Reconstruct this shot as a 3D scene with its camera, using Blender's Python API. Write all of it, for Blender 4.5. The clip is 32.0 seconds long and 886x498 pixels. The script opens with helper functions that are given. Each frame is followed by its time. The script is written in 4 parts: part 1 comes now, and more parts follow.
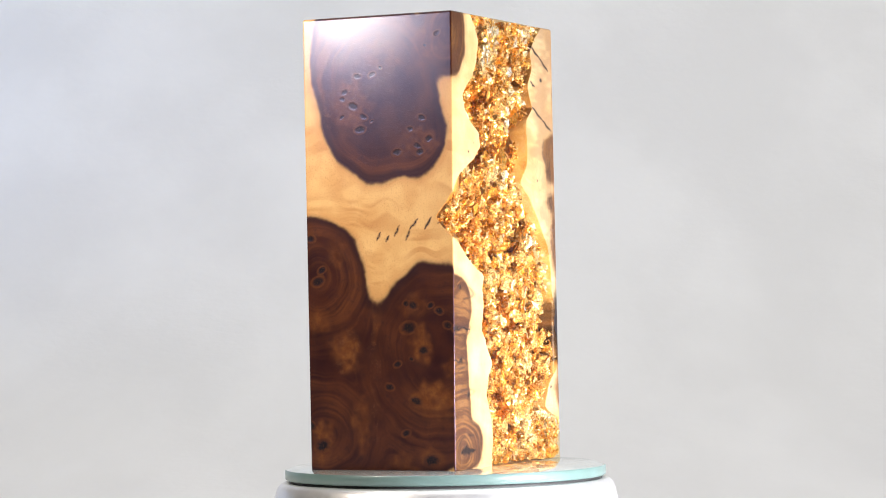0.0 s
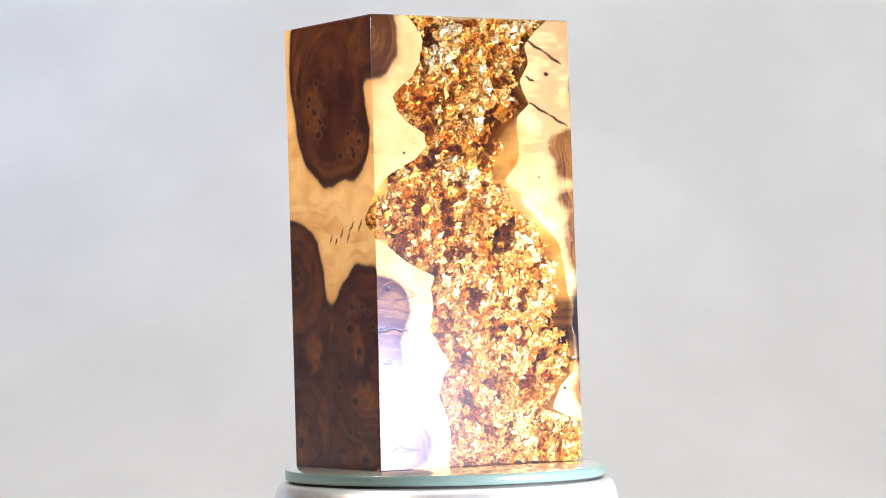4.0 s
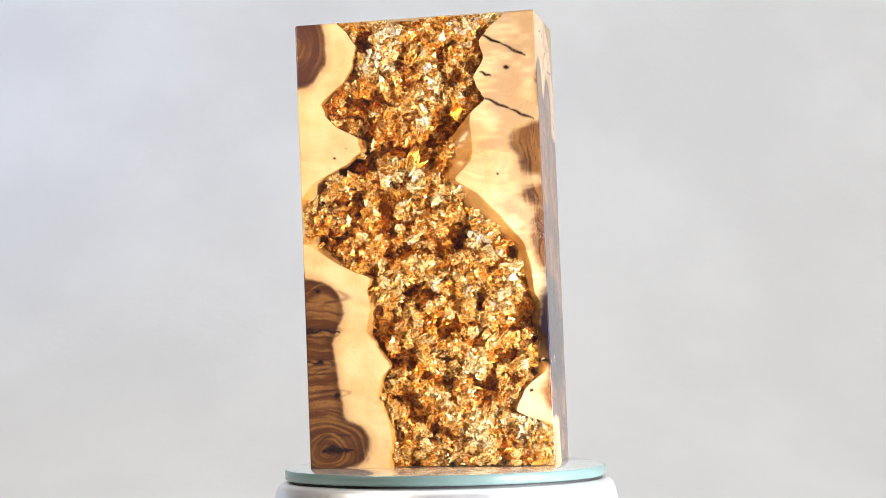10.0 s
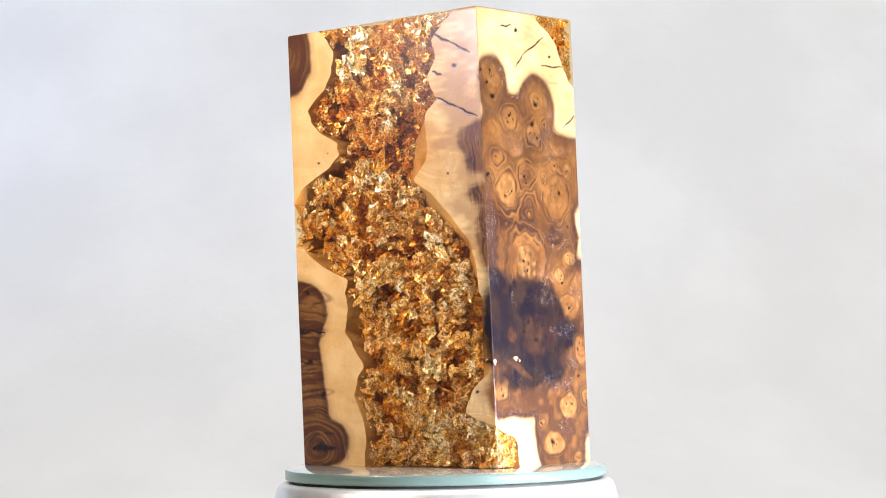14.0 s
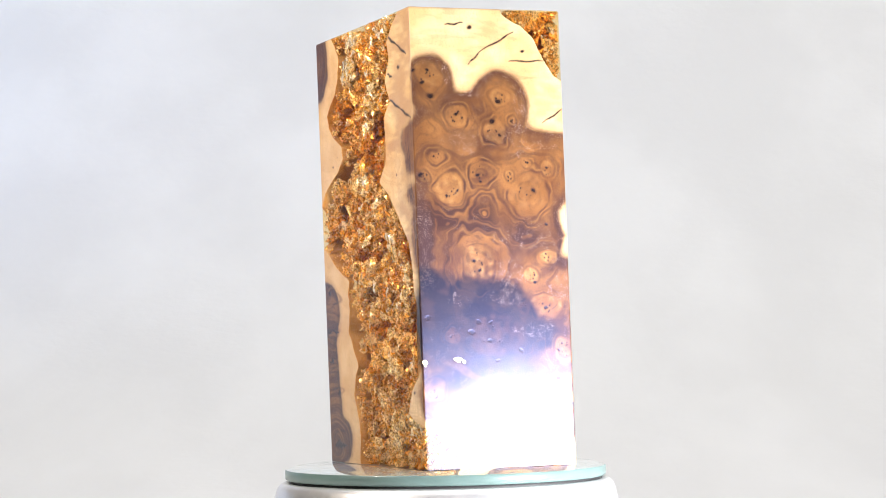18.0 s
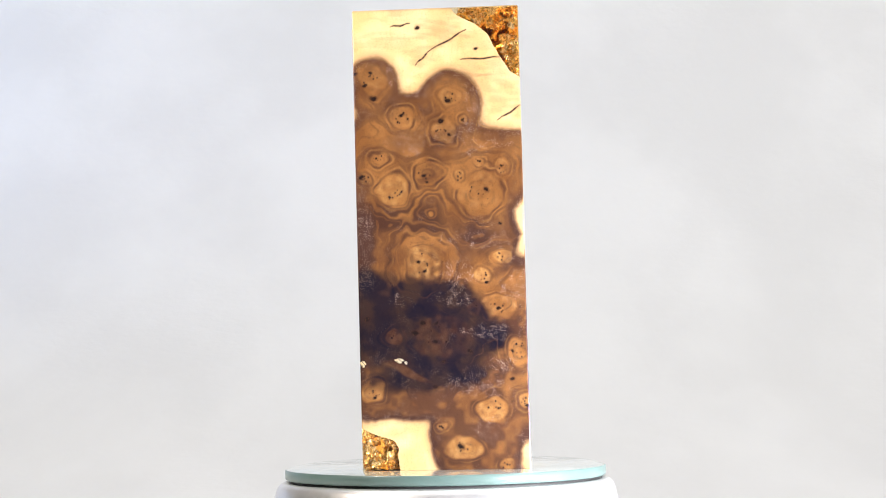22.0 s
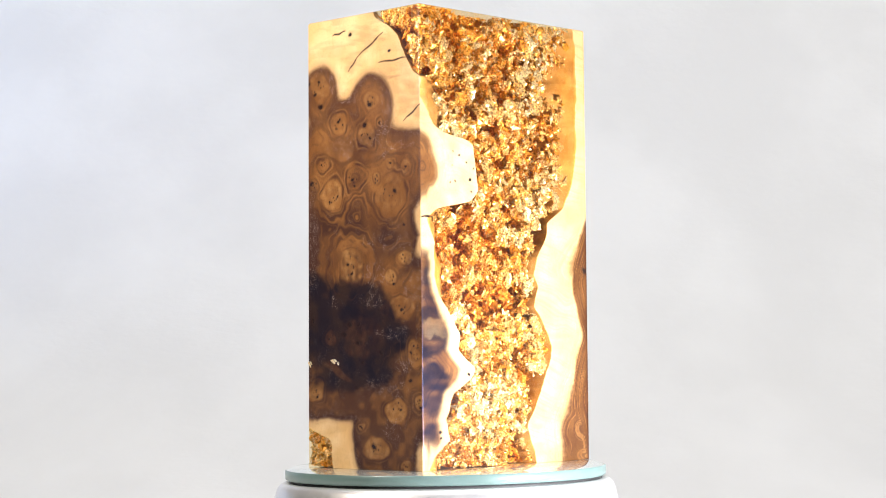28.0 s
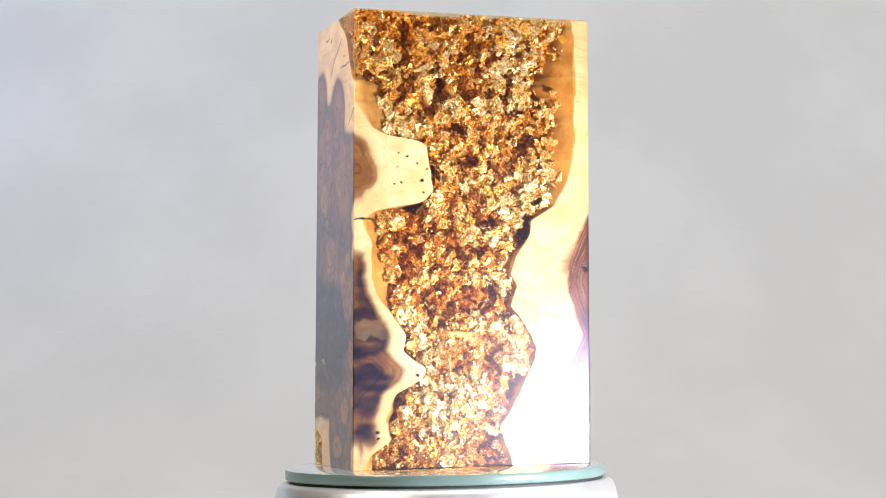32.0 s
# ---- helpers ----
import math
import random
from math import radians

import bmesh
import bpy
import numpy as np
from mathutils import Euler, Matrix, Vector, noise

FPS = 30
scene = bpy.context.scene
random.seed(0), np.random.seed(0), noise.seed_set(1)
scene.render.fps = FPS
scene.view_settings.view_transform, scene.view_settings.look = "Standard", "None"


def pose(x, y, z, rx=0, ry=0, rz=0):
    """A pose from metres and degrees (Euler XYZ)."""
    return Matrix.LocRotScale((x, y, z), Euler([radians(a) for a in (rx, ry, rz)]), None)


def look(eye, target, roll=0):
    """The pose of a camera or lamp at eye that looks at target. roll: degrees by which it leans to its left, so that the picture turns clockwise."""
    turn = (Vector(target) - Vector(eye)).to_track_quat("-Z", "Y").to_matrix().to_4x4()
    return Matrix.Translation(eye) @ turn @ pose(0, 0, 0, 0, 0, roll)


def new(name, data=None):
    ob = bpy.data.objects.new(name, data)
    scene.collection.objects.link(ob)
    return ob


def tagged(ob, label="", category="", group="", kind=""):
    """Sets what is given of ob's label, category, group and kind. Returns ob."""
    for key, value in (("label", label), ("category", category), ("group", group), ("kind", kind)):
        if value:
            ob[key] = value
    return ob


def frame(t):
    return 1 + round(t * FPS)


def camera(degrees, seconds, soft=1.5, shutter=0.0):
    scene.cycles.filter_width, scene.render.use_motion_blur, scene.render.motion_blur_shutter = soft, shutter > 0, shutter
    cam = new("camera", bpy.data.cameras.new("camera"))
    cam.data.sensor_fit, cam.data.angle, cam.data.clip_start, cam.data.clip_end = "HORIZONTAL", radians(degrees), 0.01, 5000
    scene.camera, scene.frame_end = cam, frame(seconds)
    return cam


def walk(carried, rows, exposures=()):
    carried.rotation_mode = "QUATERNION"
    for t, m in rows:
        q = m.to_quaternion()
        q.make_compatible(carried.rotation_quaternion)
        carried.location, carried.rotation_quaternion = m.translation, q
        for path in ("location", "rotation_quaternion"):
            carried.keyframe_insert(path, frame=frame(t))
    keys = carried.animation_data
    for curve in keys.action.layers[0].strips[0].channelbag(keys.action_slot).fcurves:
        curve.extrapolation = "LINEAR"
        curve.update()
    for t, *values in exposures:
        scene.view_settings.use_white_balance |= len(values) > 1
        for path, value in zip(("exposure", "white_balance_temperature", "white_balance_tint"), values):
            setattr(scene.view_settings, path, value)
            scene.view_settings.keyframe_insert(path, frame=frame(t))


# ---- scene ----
FOV = 21.805
EYE = (0.0, -0.66806, 0.03575)
PITCH, PAN, ROLL = 2.2616, 0.0385, -1.0367
cam = camera(FOV, 32.0, soft=0.95)
_p, _a = radians(PITCH), radians(PAN)
AIM = (EYE[0] + math.sin(_a) * math.cos(_p), EYE[1] + math.cos(_a) * math.cos(_p), EYE[2] + math.sin(_p))
VIEW = look(EYE, AIM, ROLL)
EXPOSURES = [(0, 0.06), (9, 0.06), (12.6, 0.07), (13.1, 0.09), (14, 0.24), (17, 0.26), (30.3, 0.26), (30.6, -0.02), (32, -0.13)]
walk(cam, [(0, VIEW), (32, VIEW)], EXPOSURES)

# ---- light: two small lamps close to the turntable, two added fills for the backdrop ----
world = bpy.data.worlds.new("room")
world.use_nodes = True
world.node_tree.nodes["Background"].inputs[0].default_value = (1, 1, 1, 1)
world.node_tree.nodes["Background"].inputs[1].default_value = 0.02
scene.world = world


def area_lamp(name, eye, target, power, size, colour, size_y=None, spread=None):
    data = bpy.data.lights.new(name, "AREA")
    data.shape = "DISK" if size_y is None else "RECTANGLE"
    data.size, data.energy, data.color = size, power, colour
    if size_y:
        data.size_y = size_y
    if spread:
        data.spread = radians(spread)
    ob = new(name, data)
    ob.matrix_basis = look(eye, target)
    return ob


area_lamp("lamp_low", (0.1335, -0.1200, 0.006), (0, 0, 0.09), 0.95, 0.015, (0.93, 0.92, 0.97))
area_lamp("lamp_high", (-0.140, -0.108, 0.1455), (0, 0, 0.10), 0.33, 0.016, (1.0, 0.87, 0.74))
# broad fill from above, added to brighten the backdrop
area_lamp("backdrop_fill", (0.28, 0.35, 1.4), (0.28, 0.75, 0.0), 21.1, 1.8, (1.0, 0.99, 0.98), 1.2)
# added blue fill with no known source; it cools the backdrop's left
area_lamp("blue_fill", (-1.00, 0.50, 0.42), (-0.40, 1.2, 0.04), 0.95, 0.4, (0.34, 0.54, 1.0), 0.4, 80)

# ---- material helpers ----


class Net:
    """A small helper to write node materials line by line."""

    def __init__(self, name):
        self.m = bpy.data.materials.new(name)
        self.m.use_nodes = True
        self.t = self.m.node_tree
        self.t.nodes.clear()
        self.out = self.t.nodes.new("ShaderNodeOutputMaterial")

    def put(self, sock, v):
        if hasattr(v, "is_linked"):
            self.t.links.new(v, sock)
        elif isinstance(v, (tuple, list)) and len(v) == 3 and sock.type == "RGBA":
            sock.default_value = (*v, 1)
        else:
            sock.default_value = v

    def node(self, kind, ins=(), **props):
        n = self.t.nodes.new(kind)
        for k, v in props.items():
            setattr(n, k, v)
        for k, v in dict(ins).items():
            self.put(n.inputs[k], v)
        return n

    def math(self, op, a, b=0.0, clamp=False):
        return self.node("ShaderNodeMath", {0: a, 1: b}, operation=op, use_clamp=clamp).outputs[0]

    def ramp(self, v, lo, hi, a=0.0, b=1.0):
        n = self.node("ShaderNodeMapRange", {0: v, 1: lo, 2: hi, 3: a, 4: b}, interpolation_type="SMOOTHSTEP")
        return n.outputs[0]

    def mix(self, f, a, b, mode="MIX"):
        n = self.t.nodes.new("ShaderNodeMix")
        n.data_type, n.blend_type = "RGBA", mode
        self.put(n.inputs[0], f), self.put(n.inputs[6], a), self.put(n.inputs[7], b)
        return n.outputs[2]

    def coords(self):
        return self.node("ShaderNodeTexCoord").outputs["Object"]

    def noise(self, scale, detail=3, rough=0.55, vec=None, distort=0.0):
        ins = {"Scale": scale, "Detail": detail, "Roughness": rough, "Distortion": distort}
        ins["Vector"] = vec if vec is not None else self.coords()
        return self.node("ShaderNodeTexNoise", ins).outputs[0]

    def attr(self, name):
        return self.node("ShaderNodeAttribute", attribute_name=name).outputs["Fac"]

    def stretched(self, sx, sy, sz):
        return self.node("ShaderNodeMapping", {"Vector": self.coords(), "Scale": (sx, sy, sz)}).outputs[0]

    def bump(self, height, strength, dist):
        return self.node("ShaderNodeBump", {"Height": height, "Strength": strength, "Distance": dist}).outputs[0]

    def principled(self, **ins):
        n = self.node("ShaderNodeBsdfPrincipled", {k.replace("_", " "): v for k, v in ins.items()})
        self.t.links.new(n.outputs[0], self.out.inputs[0])
        return self.m


def wood_material():
    """Burl wood under a thin polish: the figure comes from the attributes that figure() writes, the grain from noise."""
    k = Net("burl wood")
    core, line, pale, rim, dusk, speck, pit, tan, ledge_shade = (k.attr(a) for a in ("core", "line", "pale", "rim", "dusk", "speck", "hole", "tan", "ledge_shade"))
    n1, n2, n3 = k.noise(110, 2), k.noise(420, 5, 0.65), k.noise(2600, 4, 0.7)
    grain = k.noise(1.0, 4, 0.6, k.stretched(1400, 1400, 260))
    # sapwood
    sap = k.mix(k.ramp(n1, 0.3, 0.7), k.mix(tan, (0.60, 0.335, 0.12), (0.72, 0.46, 0.20)), k.mix(tan, (0.69, 0.43, 0.175), (0.82, 0.60, 0.32)))
    sap = k.mix(k.math("MULTIPLY", line, 0.75), sap, k.mix(tan, (0.44, 0.20, 0.055), (0.36, 0.20, 0.10)))
    sap = k.mix(k.math("MULTIPLY", k.ramp(grain, 0.5, 0.75), 0.22), sap, (0.52, 0.30, 0.12))
    sap = k.mix(k.math("MULTIPLY", rim, 0.75), sap, (0.20, 0.085, 0.045))
    # heartwood: a red brown one and a tan one
    red = k.mix(k.ramp(n1, 0.32, 0.68), (0.023, 0.0052, 0.0017), (0.048, 0.0122, 0.0030))
    red = k.mix(k.math("MULTIPLY", line, 0.9), red, (0.108, 0.034, 0.0080))
    red = k.mix(k.math("MULTIPLY", k.ramp(n2, 0.5, 0.75), 0.45), red, (0.017, 0.0055, 0.0030))
    red = k.mix(pale, red, k.mix(k.ramp(n2, 0.35, 0.65), (0.110, 0.033, 0.0050), (0.18, 0.062, 0.0110)))
    tanc = k.mix(k.ramp(n1, 0.3, 0.7), (0.158, 0.064, 0.0180), (0.268, 0.122, 0.0370))
    tanc = k.mix(k.math("MULTIPLY", k.ramp(n2, 0.48, 0.72), 0.35), tanc, (0.13, 0.057, 0.022))
    tanc = k.mix(k.math("MULTIPLY", line, 0.95), tanc, (0.044, 0.0185, 0.0122))
    tanc = k.mix(k.math("MULTIPLY", pale, 0.85), tanc, k.mix(k.ramp(n2, 0.35, 0.65), (0.32, 0.155, 0.046), (0.46, 0.255, 0.094)))
    tanc = k.mix(k.math("MULTIPLY", k.ramp(k.noise(900, 4, 0.7), 0.52, 0.68), 0.20), tanc, (0.075, 0.031, 0.017))
    heart = k.mix(tan, red, tanc)
    heart = k.mix(k.math("MULTIPLY", rim, 0.9), heart, k.mix(tan, (0.016, 0.0055, 0.0040), (0.042, 0.017, 0.012)))
    dark = k.mix(k.ramp(k.noise(150, 3), 0.40, 0.62), (0.0045, 0.0045, 0.0105), (0.022, 0.0125, 0.0105))
    dark = k.mix(k.math("MULTIPLY", pale, 1.6, True), dark, k.mix(k.ramp(n2, 0.35, 0.65), (0.034, 0.0125, 0.0080), (0.062, 0.026, 0.015)))
    heart = k.mix(k.ramp(dusk, 0.08, 0.75, 0.0, 0.96), heart, dark)
    # pale pores: the light they catch is painted on as dots
    cell = k.node("ShaderNodeTexVoronoi", {"Vector": k.coords(), "Scale": 3000.0}, feature="F1").outputs["Distance"]
    size = k.ramp(k.noise(600, 2), 0.35, 0.65, 0.24, 0.46)
    dots = k.math("MULTIPLY", k.ramp(k.math("SUBTRACT", size, cell), 0.0, 0.14), speck)
    heart = k.mix(k.math("MULTIPLY", dots, k.ramp(tan, 0.0, 0.6, 0.45, 0.85)), heart, k.mix(tan, (0.30, 0.15, 0.08), (0.40, 0.30, 0.285)))
    col = k.mix(core, sap, heart)
    col = k.mix(k.math("MULTIPLY", k.ramp(n3, 0.48, 0.75), 0.5), col, (0.55, 0.46, 0.38), "MULTIPLY")
    # wood below the resin is browned: the dimmer light there, put into colour
    col = k.mix(k.math("MULTIPLY", ledge_shade, k.ramp(dusk, 0.3, 0.9, 0.85, 0.1)), col, k.mix(k.ramp(k.noise(160, 4, 0.6), 0.3, 0.7), (0.30, 0.175, 0.075), (0.54, 0.37, 0.20)))
    hole = k.ramp(k.math("ADD", pit, k.math("MULTIPLY", k.math("SUBTRACT", k.noise(1300, 4, 0.7), 0.5), 1.0)), 0.40, 0.85)
    col = k.mix(k.math("MULTIPLY", k.ramp(pit, 0.04, 0.5), k.ramp(core, 0.0, 1.0, 0.5, 0.35)), col, k.mix(core, (0.15, 0.07, 0.03), (0.030, 0.012, 0.008)))
    col = k.mix(hole, col, k.mix(k.ramp(n3, 0.5, 0.7), (0.010, 0.0055, 0.004), (0.055, 0.025, 0.012)))
    relief = k.math("ADD", k.math("MULTIPLY", hole, -0.15), k.math("MULTIPLY", n3, 0.15))
    skin = k.math("ADD", k.noise(35, 2), k.math("MULTIPLY", k.noise(2100, 3), 0.17))
    skin = k.math("SUBTRACT", skin, k.math("MULTIPLY", hole, 0.05))
    return k.principled(Base_Color=col, Roughness=k.ramp(n2, 0.3, 0.7, 0.30, 0.36), Specular_IOR_Level=0.38, Specular_Tint=(0.44, 0.49, 1.0, 1.0),
                        Coat_Weight=0.82, Coat_Roughness=k.ramp(n1, 0.3, 0.7, 0.17, 0.22), Coat_IOR=1.26,
                        Normal=k.bump(relief, 0.45, 0.0006), Coat_Normal=k.bump(skin, 0.12, 0.002))


def resin_material():
    k = Net("clear amber resin")
    clear = k.node("ShaderNodeBsdfTransparent", {0: k.mix(k.ramp(k.noise(45, 3), 0.35, 0.65), (1.0, 0.82, 0.52), (1.0, 0.92, 0.74))}).outputs[0]
    wave = k.bump(k.noise(35, 2), 0.10, 0.002)
    sharp = k.node("ShaderNodeBsdfGlossy", {"Roughness": 0.13, "Normal": wave}).outputs[0]
    facing = k.node("ShaderNodeLayerWeight", {"Blend": 0.5}).outputs["Facing"]
    tone = k.mix(k.ramp(facing, 0.5, 0.8), (0.80, 0.76, 1.0), (1.0, 1.0, 0.97))
    haze = k.node("ShaderNodeBsdfGlossy", {"Color": tone, "Roughness": 0.34, "Normal": wave}).outputs[0]
    gloss = k.node("ShaderNodeMixShader", {0: 0.90, 1: sharp, 2: haze}).outputs[0]
    f = k.math("ADD", k.math("MULTIPLY", k.math("POWER", facing, 6.5), 0.62), 0.030)
    both = k.node("ShaderNodeMixShader", {0: f, 1: clear, 2: gloss}).outputs[0]
    k.t.links.new(both, k.out.inputs[0])
    return k.m


def clear_material():
    k = Net("resin against wood")
    clear = k.node("ShaderNodeBsdfTransparent", {0: (1.0, 0.95, 0.85, 1.0)}).outputs[0]
    k.t.links.new(clear, k.out.inputs[0])
    return k.m


def leaf_material(name, low, mid, high, metallic=0.45, thinness=0.30, rough=0.22):
    k = Net(name)
    rnd = k.node("ShaderNodeNewGeometry").outputs["Random Per Island"]
    obr = k.node("ShaderNodeObjectInfo").outputs["Random"]
    r = k.math("FRACT", k.math("ADD", rnd, obr))
    n, fold = k.noise(1500, 3, 0.6), k.noise(650, 3, 0.6, None, 0.8)
    tone = k.math("ADD", k.math("MULTIPLY", r, 0.55), k.math("MULTIPLY", k.ramp(fold, 0.3, 0.7), 0.45))
    col = k.mix(k.ramp(tone, 0.08, 0.52), low, mid)
    # paler high patches stand in for glints on the leaf
    col = k.mix(k.math("MULTIPLY", k.ramp(n, 0.42, 0.66, 0.25, 1.0), k.ramp(r, 0.3, 0.75)), col, high)
    drift = k.ramp(k.noise(120, 2), 0.42, 0.62)
    col = k.mix(k.math("MULTIPLY", drift, 0.5), col, (1.0, 0.78, 0.45), "MULTIPLY")
    height = k.math("ADD", k.math("MULTIPLY", fold, 1.0), k.math("MULTIPLY", n, 0.35))
    metal = k.node("ShaderNodeBsdfPrincipled", {"Base Color": col, "Metallic": metallic, "Roughness": k.ramp(n, 0.3, 0.7, rough, rough + 0.14),
                                                "Normal": k.bump(height, 0.32, 0.0011)}).outputs[0]
    thin = k.node("ShaderNodeBsdfTranslucent", {"Color": k.mix(0.5, col, mid)}).outputs[0]
    both = k.node("ShaderNodeMixShader", {0: thinness, 1: metal, 2: thin}).outputs[0]
    k.t.links.new(both, k.out.inputs[0])
    return k.m


def silver_material():
    k = Net("satin silver plastic")
    n = k.noise(60, 3)
    col = k.mix(k.ramp(n, 0.3, 0.7), (0.74, 0.74, 0.75), (0.82, 0.82, 0.82))
    return k.principled(Base_Color=col, Metallic=0.75, Roughness=k.ramp(k.noise(700, 3), 0.3, 0.7, 0.30, 0.40),
                        Normal=k.bump(k.noise(3000, 2), 0.08, 0.0003))


def mirror_material():
    k = Net("mirror face")
    col = k.mix(k.ramp(k.noise(300, 4), 0.3, 0.75), (0.84, 0.90, 0.88), (0.70, 0.77, 0.76))
    return k.principled(Base_Color=col, Metallic=0.72, Roughness=k.ramp(k.noise(180, 4), 0.35, 0.75, 0.04, 0.16))


def edge_material():
    k = Net("polished green glass edge")
    col = k.mix(k.ramp(k.noise(50, 3), 0.3, 0.7), (0.115, 0.185, 0.170), (0.14, 0.215, 0.205))
    return k.principled(Base_Color=col, Roughness=0.35, Coat_Weight=0.25, Coat_Roughness=0.08)


def rubber_material():
    k = Net("dark rubber")
    return k.principled(Base_Color=k.mix(k.noise(400, 3), (0.02, 0.02, 0.022), (0.05, 0.05, 0.05)), Roughness=0.6)


def wall_material(name, a, b, scale):
    k = Net(name)
    mottle = k.noise(scale, 4, 0.55, k.stretched(1.0, 0.28, 1.0))
    col = k.mix(k.ramp(mottle, 0.35, 0.65), a, b)
    return k.principled(Base_Color=col, Roughness=0.8, Normal=k.bump(k.noise(160, 4), 0.15, 0.002))


WOOD, RESIN, CLEAR = wood_material(), resin_material(), clear_material()
# near-white gold leaf: the lamps' glints are put into its colour
GLINT_WHITE = leaf_material("glint-white leaf", (1.0, 0.82, 0.50), (1.0, 0.93, 0.76), (1.0, 0.98, 0.94), 0.70, 0.18)
SPARK = leaf_material("sparkling leaf", (1.0, 0.78, 0.42), (1.0, 0.90, 0.66), (1.0, 0.98, 0.93), 1.0, 0.04, 0.09)
GOLD = leaf_material("gold leaf", (0.82, 0.42, 0.075), (0.96, 0.71, 0.29), (1.0, 0.95, 0.84), 0.74, 0.17)
# gold leaf again, recoloured darker orange for light lost deep in the resin
DIMMED = leaf_material("dimmed gold leaf", (0.42, 0.170, 0.020), (0.94, 0.54, 0.110), (1.0, 0.72, 0.26), 0.45, 0.26)
SILVER, MIRROR, EDGE, RUBBER = silver_material(), mirror_material(), edge_material(), rubber_material()
PAPER = wall_material("soft grey backdrop", (0.738, 0.734, 0.731), (0.806, 0.803, 0.800), 7.0)
PAINT = wall_material("white ceiling paint", (0.76, 0.76, 0.76), (0.82, 0.82, 0.81), 2.0)
DIM = wall_material("dark grey wall paint", (0.030, 0.030, 0.033), (0.042, 0.042, 0.042), 2.0)


def mesh_from(name, verts, faces, material, smooth=True):
    me = bpy.data.meshes.new(name)
    me.from_pydata(verts, [], faces)
    me.materials.append(material)
    if smooth:
        me.polygons.foreach_set("use_smooth", [True] * len(me.polygons))
    me.update()
    return me


def part(name, me, parent, label=""):
    ob = new(name, me)
    ob.parent = parent
    if label:
        ob["label"] = label
    return ob


def lathe(name, profile, material, steps=160, smooth=True):
    """A turned body from (radius, height) in metres."""
    verts, faces, n = [], [], len(profile)
    for i in range(steps):
        a = 2 * math.pi * i / steps
        verts += [(r * math.cos(a), r * math.sin(a), z) for r, z in profile]
    for i in range(steps):
        j = (i + 1) % steps
        for k in range(n - 1):
            faces.append((i * n + k, j * n + k, j * n + k + 1, i * n + k + 1))
    return mesh_from(name, verts, faces, material, smooth)


# ---- the room round the turntable ----
FLOOR_Z = -0.034


def slab(name, x0, x1, y0, y1, z0, z1, material, label, category):
    bm = bmesh.new()
    bmesh.ops.create_cube(bm, size=1)
    for v in bm.verts:
        v.co = ((x0 + x1) / 2 + v.co.x * (x1 - x0), (y0 + y1) / 2 + v.co.y * (y1 - y0), (z0 + z1) / 2 + v.co.z * (z1 - z0))
    me = bpy.data.meshes.new(name)
    bm.to_mesh(me), bm.free()
    me.materials.append(material)
    return tagged(new(name, me), label, category, kind="structure")


slab("floor", -1.5, 1.5, -1.5, 1.5, FLOOR_Z - 0.034, FLOOR_Z - 0.004, DIM, "dark tabletop under the backdrop sheet", "floor")
slab("ceiling", -1.5, 1.5, -1.5, 1.5, 1.5, 1.53, PAINT, "plain white painted ceiling over the set", "ceiling")
# unseen walls, made dark so that the polish mirrors little
slab("wall_south", -1.5, 1.5, -1.53, -1.5, FLOOR_Z, 1.5, DIM, "unseen dark grey wall behind the camera, keeps reflections dim", "wall")
slab("wall_east", 1.5, 1.53, -1.53, 1.53, FLOOR_Z, 1.5, DIM, "unseen dark grey side wall, keeps reflections dim", "wall")
slab("wall_west", -1.53, -1.5, -1.53, 1.53, FLOOR_Z, 1.5, DIM, "unseen dark grey side wall, keeps reflections dim", "wall")
slab("wall_north", -1.5, 1.5, 1.5, 1.53, FLOOR_Z, 1.5, DIM, "plain dark grey wall behind the backdrop", "wall")


def backdrop():
    """A paper sweep: it lies on the surface and curves up behind."""
    prof = [(-0.45, FLOOR_Z), (0.0, FLOOR_Z)]
    for i in range(17):
        a = math.pi / 2 * i / 16
        prof.append((0.25 + 1.1 * math.sin(a), FLOOR_Z + 1.1 * (1 - math.cos(a))))
    prof.append((1.35, 1.3))
    verts, faces, cols = [], [], 24
    for i in range(cols + 1):
        x = -1.3 + 2.6 * i / cols
        verts += [(x, y, z) for y, z in prof]
    n = len(prof)
    for i in range(cols):
        for j in range(n - 1):
            faces.append((i * n + j, (i + 1) * n + j, (i + 1) * n + j + 1, i * n + j + 1))
    ob = new("backdrop", mesh_from("backdrop", verts, faces, PAPER))
    m = ob.modifiers.new("thickness", "SOLIDIFY")
    m.thickness, m.offset = 0.002, -1
    return tagged(ob, "soft pale grey mottled studio backdrop sheet", "backdrop", kind="structure")


backdrop()

